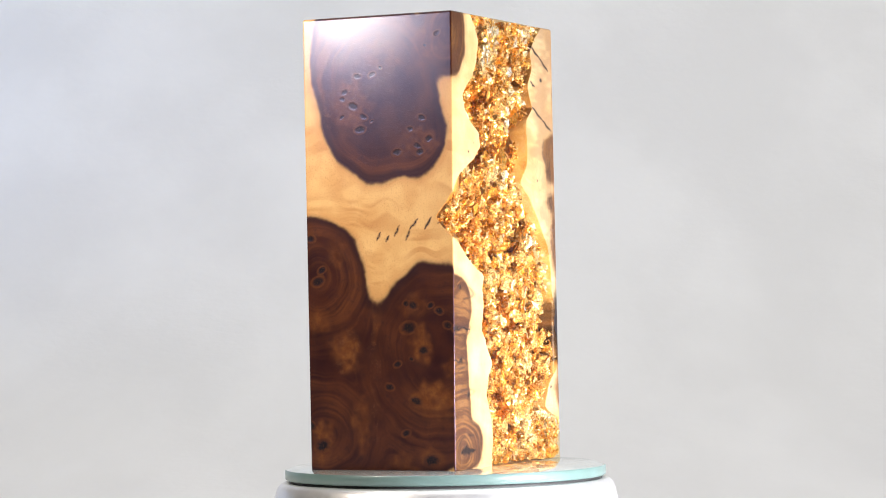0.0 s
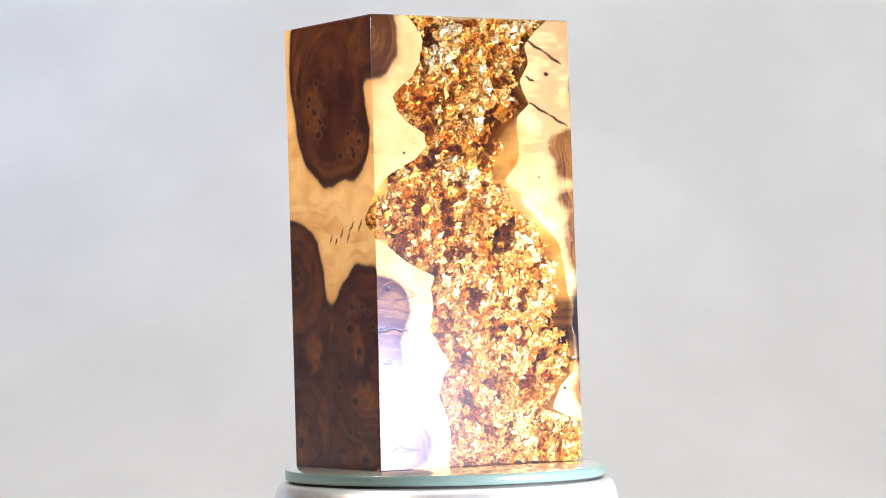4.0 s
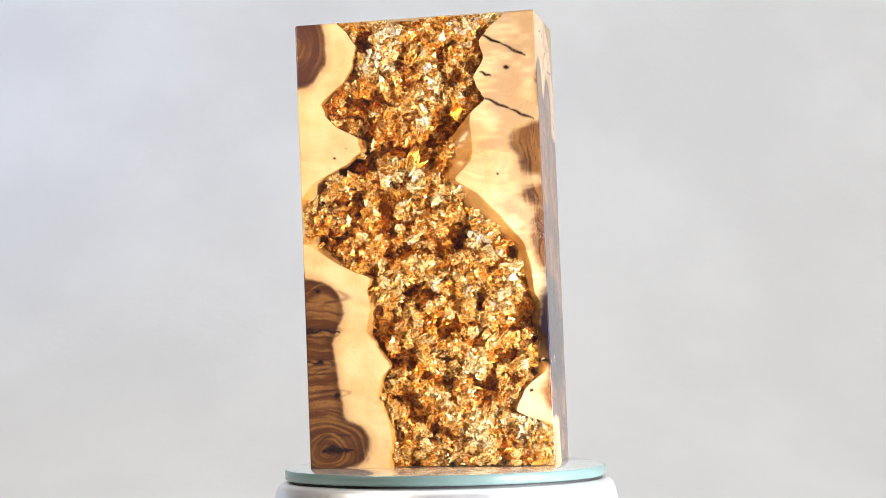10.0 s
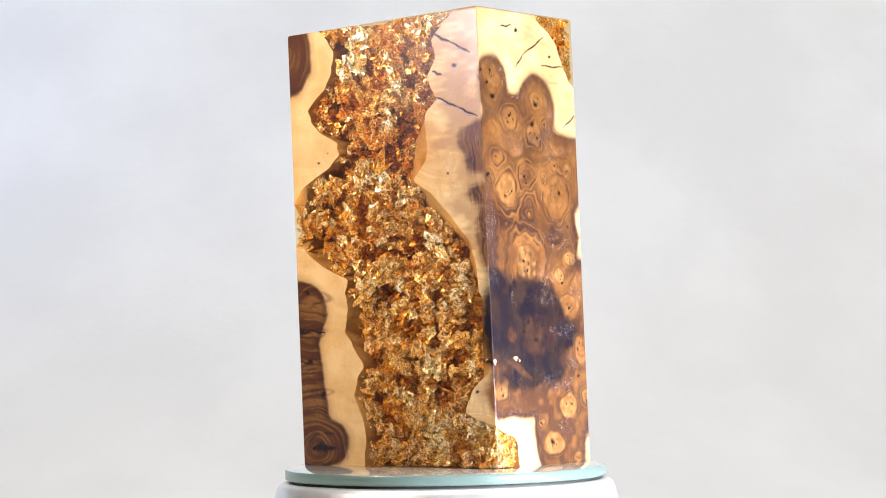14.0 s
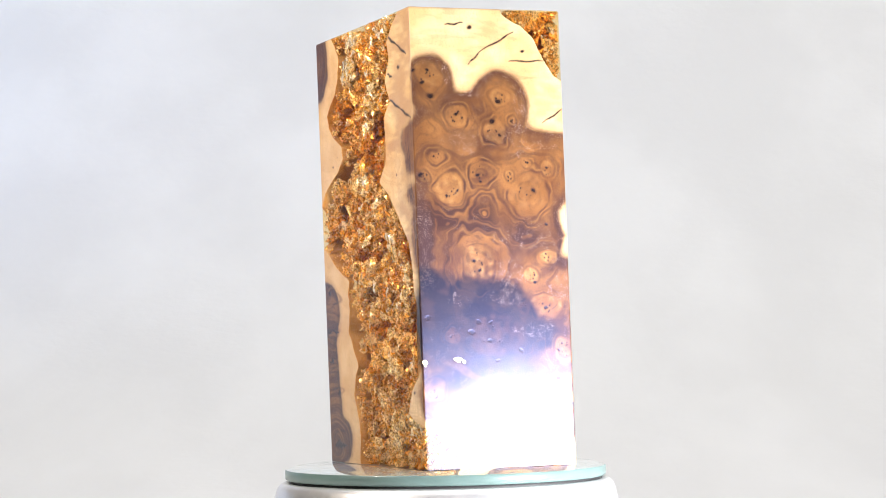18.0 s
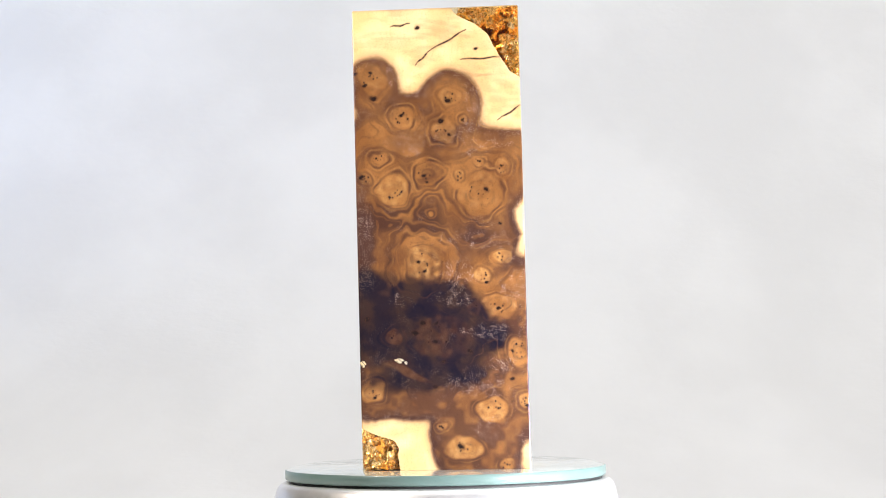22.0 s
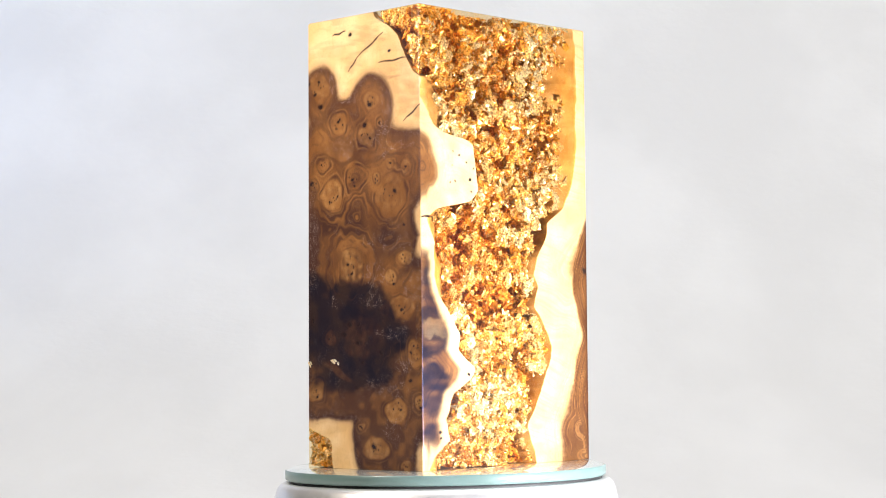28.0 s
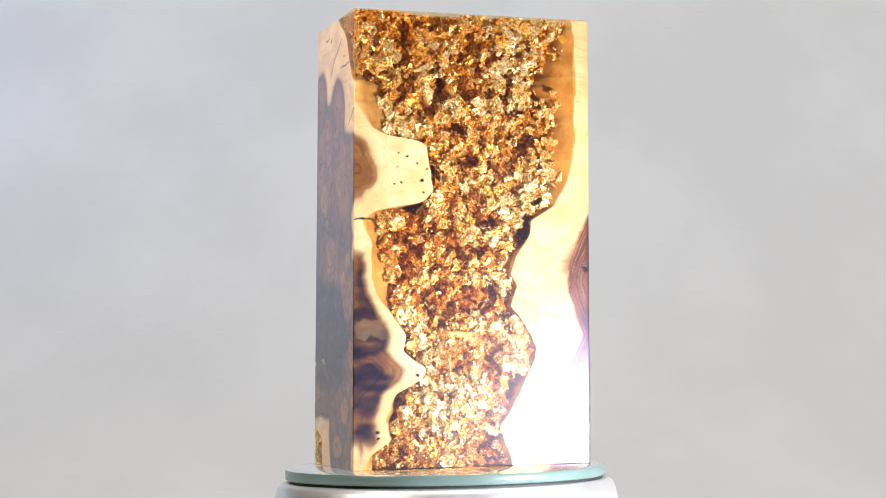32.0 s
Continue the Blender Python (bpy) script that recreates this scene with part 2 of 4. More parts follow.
# ---- the turntable and its mirror plate ----


def turntable():
    t = tagged(new("turntable"), "round satin silver display turntable with a rounded shoulder", "turntable")
    t.location = (0, 0, FLOOR_Z)
    up = -FLOOR_Z
    prof = [(0.0, up - 0.0048), (0.0440, up - 0.0048), (0.0462, up - 0.0044), (0.0474, up - 0.0048), (0.0484, up - 0.0058), (0.0491, up - 0.0074),
            (0.0496, up - 0.0098), (0.0500, up - 0.014), (0.0503, up - 0.020), (0.0503, 0.006), (0.0505, 0.004), (0.0, 0.004)]
    part("housing", lathe("housing", prof, SILVER), t)
    # a black ring, added to draw the shaded gap below the plate
    part("spindle", lathe("spindle", [(0.0, up - 0.0038), (0.0452, up - 0.0038), (0.0452, up - 0.0050), (0.0, up - 0.0050)], RUBBER), t, "black ring added for the shade in the gap under the plate")
    for i in range(4):
        f = part("foot", lathe("foot", [(0.0, 0.0), (0.005, 0.0), (0.0055, 0.001), (0.0055, 0.0042), (0.0, 0.0042)], RUBBER, 24), t, "small black rubber foot")
        a = math.pi / 4 + i * math.pi / 2
        f.location = (0.04 * math.cos(a), 0.04 * math.sin(a), 0)
    return t


def mirror_plate():
    p = tagged(new("mirror_plate"), "round mirror glass plate with a greenish edge on the turntable", "plate")
    r = 0.0463
    part("mirror_face", lathe("mirror_face", [(0.0, 0.0), (r - 0.0030, 0.0), (r - 0.0002, -0.0008)], MIRROR), p, "silvery reflecting top face")
    part("glass_edge", lathe("glass_edge", [(r - 0.0002, -0.0008), (r, -0.0010), (r, -0.0034), (r - 0.0003, -0.0037), (0.0, -0.0037)], EDGE), p, "pale green polished glass edge")
    return p


turntable()
PLATE = mirror_plate()

# ---- the block of burl wood and resin ----
# lower and upper corners in millimetres; sides A, B, C, D follow one another round the block
LOW = np.array([(-35.23, 25.03, 0.02), (-36.26, -19.89, 0.02), (33.26, -22.49, 0.02), (34.65, 23.87, 0.02)])
HIGH = np.array([(-37.28, 24.54, 126.5), (-38.40, -22.07, 125.6), (29.62, -23.64, 127.9), (31.72, 22.67, 128.5)])
SIDE = np.array([0.0, 45.0, 114.0, 160.0, 229.5])   # way round the block at which each side begins
TALL, ROUND = 127.0, 0.45
SHORE_AB = [(0.1, 67.6), (8.4, 68.4), (13.2, 67.8), (20.4, 64.8), (25.5, 66.2), (28.7, 68.6), (34.5, 65.1), (38.9, 62.1), (45.2, 63.8), (50.5, 63),
    (54, 64), (55.6, 59.4), (59.9, 51.9), (63.4, 47.9), (63.9, 45.2), (66.6, 42.6), (70.1, 39.6), (75.9, 44.4), (81.2, 47.9), (84.4, 54.1), (86.6,
    58.9), (90.1, 62.6), (93.7, 62.1), (97.2, 55.6), (100.3, 53), (104.1, 51.4), (106.4, 54), (109.6, 58.5), (114.3, 60.9), (120.2, 62.3), (123.7,
    60), (127.2, 56.5)]
SHORE_BC = [(-0.1, 124.3), (5.1, 123.9), (8.2, 123.3), (10.3, 116), (12.2, 113.7), (13.1, 108.4), (15.4, 103.4), (22, 106.7), (26.6, 112.6), (29.7,
    113.5), (35.5, 113.2), (40, 111.2), (44.2, 112.4), (47.9, 110.5), (54.2, 110.2), (62.2, 108.2), (69.5, 102.2), (76.7, 95.7), (80.5, 89), (85.2,
    93.8), (90.4, 94.9), (98.6, 94.1), (102.8, 98.8), (108.7, 95.7), (114.1, 98.9), (119.2, 97.9), (123.5, 101.6), (126.8, 106.2)]
SHORE_CD = [(0.1, 162.5), (3.9, 164.9), (8, 170.8), (13.5, 169.3), (20.7, 172.5), (24.2, 179.3), (27.7, 181.4), (29.6, 178.2), (32.5, 174.1), (36.6,
    175.5), (41.3, 171.9), (48, 166.7), (52.9, 165.1), (62.2, 165.3), (68.4, 162.5), (71.3, 166.1), (73.7, 180.4), (76.6, 183), (84.5, 182), (89.5,
    181.2), (91.3, 177.5), (91.8, 170.1), (94.1, 165.1), (98.2, 162.6), (101.2, 160), (106.6, 160.7), (108.7, 157.4), (113.1, 154.4), (118.8, 151.9),
    (122.1, 147.9), (125.2, 142.1), (127.5, 141.5)]
SHORE_DA = [(-0.2, 206.7), (5.2, 204.7), (11.1, 202.6), (15, 205.6), (25.8, 211.2), (32.5, 213.8), (37.3, 211.6), (45.3, 205.8), (50.4, 207.9), (53.9,
    206), (58.9, 207.9), (65.8, 211.9), (68.7, 211.6), (73.2, 219.1), (80.1, 222.8), (91.5, 225.5), (97.2, 224.9), (108.6, 225.7), (120, 225.3),
    (127.6, 224.2)]
# the figure of the wood: ovals as (way round, height, half width, half height)
HEART_A = [(22, 107.5, 18.5, 27.5), (33, 94, 10.3, 13), (9.5, 116, 7.5, 16), (44.6, 120.7, 9.7, 12.6), (1.4, 52.1, 17.2, 19.1), (38.7, 28.5, 20, 29.6), (16.3, 28.8, 10.8, 20.5),
    (12.2, 9.9, 25.4, 23.7), (-0.9, 17.9, 16.6, 23.9)]
HEART_AB = [(45.5, 44.5, 11, 9.6), (45.5, 33, 7.6, 16), (47.3, 24, 6.6, 8), (50, 6.6, 12.2, 8.4), (46, 16, 9, 8)]
HEART_B = [(112.1, 90.5, 7.2, 6.6), (114.1, 84.1, 8, 4.1), (115.3, 75.4, 9.6, 4.4), (117, 63.5, 7.6, 11.8), (115, 40.7, 5, 12.3), (115, 19.4, 4.4, 6)]
HEART_C = [(119.4, 105.5, 7.2, 9.1), (140.4, 100.5, 8.1, 9.1), (132, 96.7, 10.9, 7.5), (157.1, 85.4, 9.3, 7.1), (145.8, 99, 3.4, 7.5), (123.6, 87.3,
    14, 12.5), (148.4, 81, 17.1, 12.4), (135.6, 66.6, 23.4, 21.8), (134.8, 37.2, 25.8, 23.2), (148.2, 10, 15.7, 16.9), (121.8, 20.5, 12.6, 7.7), (157, 26, 8, 16), (157, 48, 8, 10)]
SAP_C = [(114.2, 62.5, 3.0, 7.5), (161.4, 68.2, 4, 5.6), (121.3, 5.2, 9.8, 8.6), (159.8, 2.2, 2.2, 4.6)]
HEART_D = [(160.5, 82.5, 6.8, 7.2), (230.5, 58.5, 8, 6), (228.5, 55.5, 8, 4), (232, 46, 5.5, 8), (232, 36, 5, 9), (231, 27, 7.5, 8), (229, 18, 9.5, 8),
    (227, 9, 11.5, 8), (228, 1, 11, 8)]
DUSK = [(133, 37.5, 19, 14.5), (118, 51.4, 6.5, 3.4), (128.9, 48.9, 7, 3.6), (138.7, 46.6, 7, 3), (136.2, 36.4, 12, 9.2), (123, 41.1, 9.5, 7), (148.9, 36.4, 7, 4.4), (128.2, 24.6, 13.8, 3.6),
    (143.7, 26.2, 6, 3), (115.5, 41, 5, 12), (111.5, 42, 5, 10.5)]
DUSK_D = [(162.3, 37.5, 12.1, 8.5), (162.4, 22.1, 9.6, 9.2), (163.5, 52, 4.5, 11), (163, 10, 4, 6)]
# growth lines run round these on side A, and along these knots on side B
LOBES_A = [(23, 105, 19, 25), (33, 94, 10.3, 13), (44.6, 120.7, 9.7, 12.6), (3.2, 54.6, 15.4, 17), (40.1, 33.5, 21.5, 25), (4.1, 9.5, 13.2, 12.5)]
KNOTS_B = [(49.5, 48.8, 7, 1.6), (50, 38.8, 5, 1.2), (47, 29.8, 5, 1.3), (54, 4.5, 7.5, 4.5), (52.8, 21.2, 3, 0.8)]
# golden brown patches: and how strong
GOLD_A = [(15, 103, 6, 9, 0.5), (35, 92, 6, 5, 0.45), (38, 118, 5, 6, 0.3), (24, 116, 7, 5, 0.25), (35.1, 34.2, 3.6, 4.9, 0.75), (38.6, 20.2, 7.1, 6.0, 0.8), (3.6, 8.6, 3.6, 6.7, 0.75), (12.1, 32.8, 4.8, 6.2, 0.8), (38.4, 3.5, 4.5, 3.3, 0.5), (2.9, 42, 4.2, 4, 0.5),
    (32, 45.5, 5, 3, 0.35), (16, 12, 3, 9, 0.5), (21, 44, 1.6, 9, 0.4), (9.5, 60, 4, 4, 0.35), (28, 3, 4, 3, 0.4), (43.5, 28, 2.5, 3, 0.4)]
# eyes of the burl on side C: and how dark the rim is, how pale the fill
EYES = [(119.1, 108, 4.3, 4.7, 0.25, 0.3), (127.1, 97, 3.4, 3.3, 0.8, 0.15), (140.6, 101.8, 3.6, 2.6, 0.3, 0.35), (138.4, 92.6, 4.1, 3.6, 0.9, 0.3), (144.1, 95.7, 1.4, 1.5, 0.6, 0.35),
    (120.2, 85.7, 2.6, 1.8, 0.8, 0.0), (116.6, 80.1, 1.8, 2, 0.7, 0.1), (124.3, 77.1, 4.6, 5.1, 0.9, 0.45), (134, 81, 4.4, 3.8, 1, -0.4), (148.4, 75.5, 6.1, 6.5, 0.8, 0.2),
    (142.4, 80.1, 1.6, 2.1, 0.6, 0.4), (148, 84.1, 1.8, 1.5, 0.6, 0.35), (154.3, 82.2, 2.3, 2.4, 0.5, 0.35), (132.4, 56.3, 5.1, 5.5, 0.7, 0.7), (132.4, 56.7, 8.6, 8, 0.8, -0.3)]
EYES_LOW = [(148.6, 52.8, 2.6, 2.3, 0.3, 0.7), (153.6, 58.2, 2.9, 2.3, 0.3, 0.8), (152.4, 44.4, 4.9, 3.1, 0.5, 0.4), (145.9, 44.2, 2.4, 2.1, 0.4, 0.25), (136.7, 36.3, 9.6, 6.7, 0.4, 0.35),
    (157.7, 31.8, 3.6, 4, 0.7, 0.2), (117.6, 22.1, 3.7, 3.4, 0.4, 0.4), (150, 16.2, 4.5, 4, 0.5, 0.6), (159, 18.3, 1.9, 2.3, 0.7, 0.6), (142, 5.7, 5.3, 3.2, 0.6, 0.6),
    (153.6, 1, 2.7, 1.6, 0.6, 0.4), (136.1, 11.6, 1.6, 1.2, 0.5, 0.4), (123.5, 36.5, 2.6, 2.4, 0.4, 0.5)]
# where pale pores with painted sparkle crowd
SPECKS = [(130.4, 103.8, 5.5, 1.7), (125.1, 109.1, 2.1, 4.6), (129.2, 89.8, 5.4, 2.8), (146, 91.1, 2.3, 5.4), (147.1, 100.1, 1.8, 5.4), (150.4, 89.1, 6.4, 1.2), (116.3, 67, 2.5, 5.4),
    (145.6, 62.5, 10, 2.6), (139.5, 46.8, 5.4, 1.9), (148.6, 38, 6.4, 2.2), (157, 49.2, 3.7, 5.4), (124.8, 46.7, 2.4, 2), (147.4, 11.4, 4, 3.2), (152.8, 29, 3.6, 2.6),
    (141.3, 23.6, 3.2, 1.2), (142.1, 52.8, 4.9, 4.1), (12.1, 33.5, 5, 6), (6.5, 106, 2.2, 15), (20.5, 25, 1.6, 16), (112, 66, 2.5, 9), (148, 22, 8, 2)]
PITS_A = [(16.6, 110, 0.95), (21.1, 110.4, 0.95), (23.6, 112.3, 0.63), (12.6, 105.8, 0.95), (11.9, 103.8, 0.79), (15.2, 101.7, 1.43), (11.6, 98.7,
    0.79), (18.3, 98.8, 1.11), (17.2, 95.2, 1.27), (20.9, 97.4, 0.48), (37.2, 117.7, 0.63), (40.6, 120.9, 0.95), (35.9, 97.7, 0.95), (32.4, 94.7,
    0.79), (38, 91.8, 1.11), (34.6, 89.9, 1.11), (35.3, 88.3, 1.11), (28.4, 88.3, 1.11)]
PITS_LOW = [(1.2, 64.9, 1.11), (3.3, 52.9, 1.59), (-1.3, 55.4, 1.11), (4.6, 56, 1.11), (30.6, 46.3, 0.79), (32.7, 45.8, 1.27), (38, 45.7, 0.95),
    (40.6, 44.1, 1.11), (31.2, 39.6, 1.75), (35.7, 33.2, 1.27), (32, 31, 0.63), (27.7, 29.5, 1.11), (25.2, 23.2, 1.11), (33.3, 19.2, 1.43), (30.1,
    10.3, 1.11), (0.2, 12.4, 1.43), (3.8, 6.8, 1.9), (37.9, 2.8, 1.9), (43.1, 40.1, 1.11)]
PITS_B = [(105.4, 111.4, 0.95), (55.2, 88.3, 0.4), (58.6, 91, 0.3), (51.4, 5.5, 1.75), (53.2, 5.1, 1.43), (55.3, 5.1, 0.95), (49.3, 5.1, 0.95), (101.5, 81.8, 0.6),
    (108.2, 21.1, 0.7), (46.2, 39.3, 1.27), (49, 30.4, 0.95), (53.4, 20.7, 1.11), (48.9, 50.5, 0.79), (107.7, 116.1, 0.48), (114.6, 109.4, 0.79)]
PITS_C = [(132, 121.5, 0.85), (148, 115.3, 0.75), (118.8, 109.4, 0.79), (117.1, 105.9, 0.95), (119.4, 102.3, 1.27), (139.9, 101.1, 1.27), (137.9,
    95.4, 1.27), (140.1, 91.7, 0.79), (127, 97.4, 0.79), (132.8, 80.7, 0.79), (133.6, 78.8, 0.63), (115.6, 80.5, 1.11), (153.5, 66.9, 0.63), (130.6,
    57, 0.79), (132.4, 54.3, 0.79), (149.9, 76.3, 1.11), (116.1, 41.5, 1.27), (129.3, 37.4, 1.27), (131.4, 40.1, 1.11), (135.2, 40, 0.95)]
PITS_C_LOW = [(134.7, 34.9, 0.95), (136.9, 29.5, 0.95), (144.1, 32.1, 1.11), (124.4, 30.1, 1.43), (126.4, 29.4, 1.27), (134.4, 22.6, 0.95), (117.8,
    19.8, 0.79), (141, 6.3, 1.43), (159.4, 17.2, 0.79), (155.6, 24.5, 0.79), (123.3, 74.8, 0.63), (126.5, 76.3, 0.63), (149.2, 50.8, 0.63), (114.2,
    29.2, 1.43), (152.2, 43.7, 0.79), (155.8, 32.1, 0.79)]
PITS_D = [(175.5, 86.4, 0.5), (181.2, 83, 0.55), (173.8, 79.2, 0.6), (179.6, 79.8, 0.75), (180.2, 76.4, 0.5), (173.1, 87.3, 0.4), (172.6, 83.4, 0.4), (178.4, 84.4, 0.5), (171.8, 78.7, 0.35), (180, 79.7, 0.5), (178.5, 25.7, 0.79), (216.9, 56.9,
    0.79), (212.3, 10.6, 0.95), (166.9, 10.4, 0.79), (167.3, 8.7, 0.63), (214, 10.6, 0.95), (224.6, 56.6, 0.79)]
CRACKS = [(36.5, 66.8, 38.5, 70), (40.5, 68.3, 43.5, 71.5), (21.9, 64, 23, 66.2), (131.3, 111.3, 135.3, 115.1), (135.3, 115.1, 145.5, 120.6), (143.8, 112.4, 154.7, 112.7), (153.5, 95.3, 160.1, 99.3), (124.6, 122.1, 130,
    122.8), (98.3, 121, 104.6, 117.8), (104.6, 117.8, 110.9, 114.3), (99, 103, 106.1, 99.5), (106.1, 99.5, 112.4, 96.5), (97.8, 110.5, 100.9, 109.1),
    (30.8, 63.9, 32.1, 67), (32.1, 67, 34.4, 69.6), (27.3, 65.1, 28.8, 67.9), (24.7, 63.6, 25.6, 65.2), (205.6, 10.8, 209.8, 11), (215.2, 59.7, 227.2,
    56.6), (221.9, 45.3, 229.6, 44), (160.3, 68.7, 168.6, 69.3), (205.9, 54.8, 208.4, 52.9), (45, 38.5, 50.1, 39.4), (50.1, 39.4, 54.8, 38.6), (44.8,
    30.5, 49.8, 29.6), (49, 4.9, 57.6, 5.1), (49.8, 5.7, 56, 4.6)]


def outer(s, z):
    """Points of the block's skin at the way s round it and the height z (arrays, mm), with softly rounded corners."""
    s = np.asarray(s, float) % SIDE[4]
    v = np.clip(np.asarray(z, float) / TALL, 0, 1)[..., None]
    k = np.clip(np.searchsorted(SIDE, s, side="right") - 1, 0, 3)
    wide = SIDE[k + 1] - SIDE[k]
    u = ((s - SIDE[k]) / wide)[..., None]
    a = LOW[k] * (1 - v) + HIGH[k] * v
    b = LOW[(k + 1) % 4] * (1 - v) + HIGH[(k + 1) % 4] * v
    p = a * (1 - u) + b * u
    d0, d1 = (s - SIDE[k]), (SIDE[k + 1] - s)
    for c, d in ((k, d0), ((k + 1) % 4, d1)):
        near = d < ROUND
        if near.any():
            cc = LOW[c] * (1 - v) + HIGH[c] * v
            n0 = LOW[(c + 1) % 4] * (1 - v) + HIGH[(c + 1) % 4] * v - cc
            n1 = LOW[(c + 3) % 4] * (1 - v) + HIGH[(c + 3) % 4] * v - cc
            n0, n1 = n0 / np.linalg.norm(n0, axis=-1, keepdims=True), n1 / np.linalg.norm(n1, axis=-1, keepdims=True)
            sign = np.where(c == k, 1.0, -1.0)
            w = (0.5 + 0.5 * sign * d / ROUND)[..., None]
            arc = cc + n1 * ROUND * (1 - w) ** 2 + n0 * ROUND * w ** 2
            p = np.where(near[..., None], arc, p)
    drop = np.clip(0.7 - TALL * (1 - v), 0, 0.7)        # the top edge is eased
    ease_in = 0.7 - np.sqrt(np.clip(0.49 - drop ** 2, 0, None))
    p[..., :2] -= ease_in * p[..., :2] / np.linalg.norm(p[..., :2], axis=-1, keepdims=True)
    return p


def smooth_noise(x, y, scale, seed):
    """Soft value noise on arrays, about -1 to 1."""
    g = np.random.RandomState(seed).uniform(-1, 1, (64, 64))
    x, y = np.asarray(x) / scale, np.asarray(y) / scale
    i, j = np.floor(x).astype(int), np.floor(y).astype(int)
    fx, fy = x - i, y - j
    fx, fy = fx * fx * (3 - 2 * fx), fy * fy * (3 - 2 * fy)
    q = lambda a, b: g[a % 64, b % 64]
    return (q(i, j) * (1 - fx) + q(i + 1, j) * fx) * (1 - fy) + (q(i, j + 1) * (1 - fx) + q(i + 1, j + 1) * fx) * fy


RINGS = 520
Z = np.concatenate([np.linspace(0, TALL - 0.7, RINGS - 9), TALL - 0.7 * (1 - np.sin(np.linspace(0, math.pi / 2, 10)[1:]))])


def shore(points, seed):
    """Where wood meets resin, ring by ring, with a little natural unevenness."""
    p = np.array(points)
    s = np.interp(Z, p[:, 0], p[:, 1])
    ker = np.hanning(11) / np.hanning(11).sum()
    s = np.convolve(np.pad(s, 5, mode="edge"), ker, mode="valid")
    return s + 0.25 * smooth_noise(Z, Z * 0, 2.0, seed) + 0.08 * smooth_noise(Z, Z * 0, 0.8, seed + 1)


S_AB, S_BC, S_CD, S_DA = shore(SHORE_AB, 1), shore(SHORE_BC, 3), shore(SHORE_CD, 5), shore(SHORE_DA, 7)


def stations(first, last, step):
    """Ways round the block from first to last, closer together at the corners."""
    out = [np.arange(first, last, step)]
    for c in (-69.5, 0.0, 45.0, 114.0, 160.0, 229.5):
        if first < c < last:
            out.append(c + np.linspace(-ROUND, ROUND, 9))
    return np.unique(np.round(np.concatenate(out), 3))


WALL = 22
DEEP = 46.0


# where the wood runs on as a ledge under clear resin: height, half height, reach in millimetres
LEDGES = {
    "AB": [(118, 6, 2), (92, 5, 3), (79, 6, 3), (44, 6, 1.5), (20, 8, 2.5)],
    "BC": [(89, 9, 11), (70, 13, 9), (57, 7, 6), (112, 6, 2), (36, 6, 1.5), (43, 10, 2)],
    "CD": [(101, 8, 12), (67, 5, 9), (54, 9, 9), (40, 6, 3), (12, 9, 3), (121, 7, 7)],
    "DA": [(108, 16, 10), (90, 13, 10), (78, 8, 7), (58, 6, 3), (46, 5, 1.5), (4, 6, 3)],
}


def ledge(z, key):
    out = 1.2 + 0 * np.asarray(z, float)
    for c, w, reach in LEDGES[key]:
        out = np.maximum(out, reach * np.exp(-(np.abs(z - c) / w) ** 2))
    return out * (1 + 0.15 * smooth_noise(z, 0 * np.asarray(z, float), 9.0, len(LEDGES[key]) + ord(key[0])))


def belly(d, reach):
    """How far the wood juts out at a depth d below the skin."""
    return reach * (1 - np.exp(-d / 2.6))


def inner_wall(side, inset=0.0):
    """The wavy wall between one wood half and the resin, from side B to side D."""
    west = side == "west"
    (s0, k0), (s1, k1) = ((S_AB, "AB"), (S_DA, "DA")) if west else ((S_BC, "BC"), (S_CD, "CD"))
    p0, p1 = outer(s0, Z), outer(s1, Z)
    t = (0.5 - 0.5 * np.cos(np.pi * np.linspace(0, 1, WALL)))[None, :]
    p = p0[:, None] * (1 - t[..., None]) + p1[:, None] * t[..., None]
    fade0, fade1 = np.clip(1.4 - 1.6 * t, 0, 1), np.clip(1.6 * t - 0.2, 0, 1)
    b = belly(t * DEEP, ledge(Z, k0)[:, None]) * fade0 + belly((1 - t) * DEEP, ledge(Z, k1)[:, None]) * fade1
    b = b + 1.0 * np.sin(np.pi * t) * smooth_noise(Z[:, None] + 0 * t, t * 40 + 0 * Z[:, None], 4.0, 23 if west else 33)
    p[..., 0] += (1 if west else -1) * (b + inset * np.sin(np.pi * t))
    p[..., 0] = np.clip(p[..., 0], -33, 29)
    return p


def loft(name, rings, material, smooth=True):
    """A body from rings of points (rings, points, 3) in mm; faces that have shrunk to nothing are left out."""
    n, m = rings.shape[:2]
    verts = rings.reshape(-1, 3) * 0.001
    i, j = np.meshgrid(np.arange(n - 1), np.arange(m), indexing="ij")
    k = (j + 1) % m
    quads = np.stack([i * m + j, i * m + k, (i + 1) * m + k, (i + 1) * m + j], -1).reshape(-1, 4)
    a, b, c, d = (verts[quads[:, q]] for q in range(4))
    live = np.linalg.norm(np.cross(c - a, d - b), axis=1) > 1e-12
    caps = [tuple(range(m - 1, -1, -1)), tuple(range((n - 1) * m, n * m))]
    me = bpy.data.meshes.new(name)
    me.from_pydata(verts.tolist(), [], quads[live].tolist() + caps)
    me.materials.append(material)
    flags = np.full(len(me.polygons), smooth)
    flags[-2:] = False
    me.polygons.foreach_set("use_smooth", flags)
    me.update()
    return me


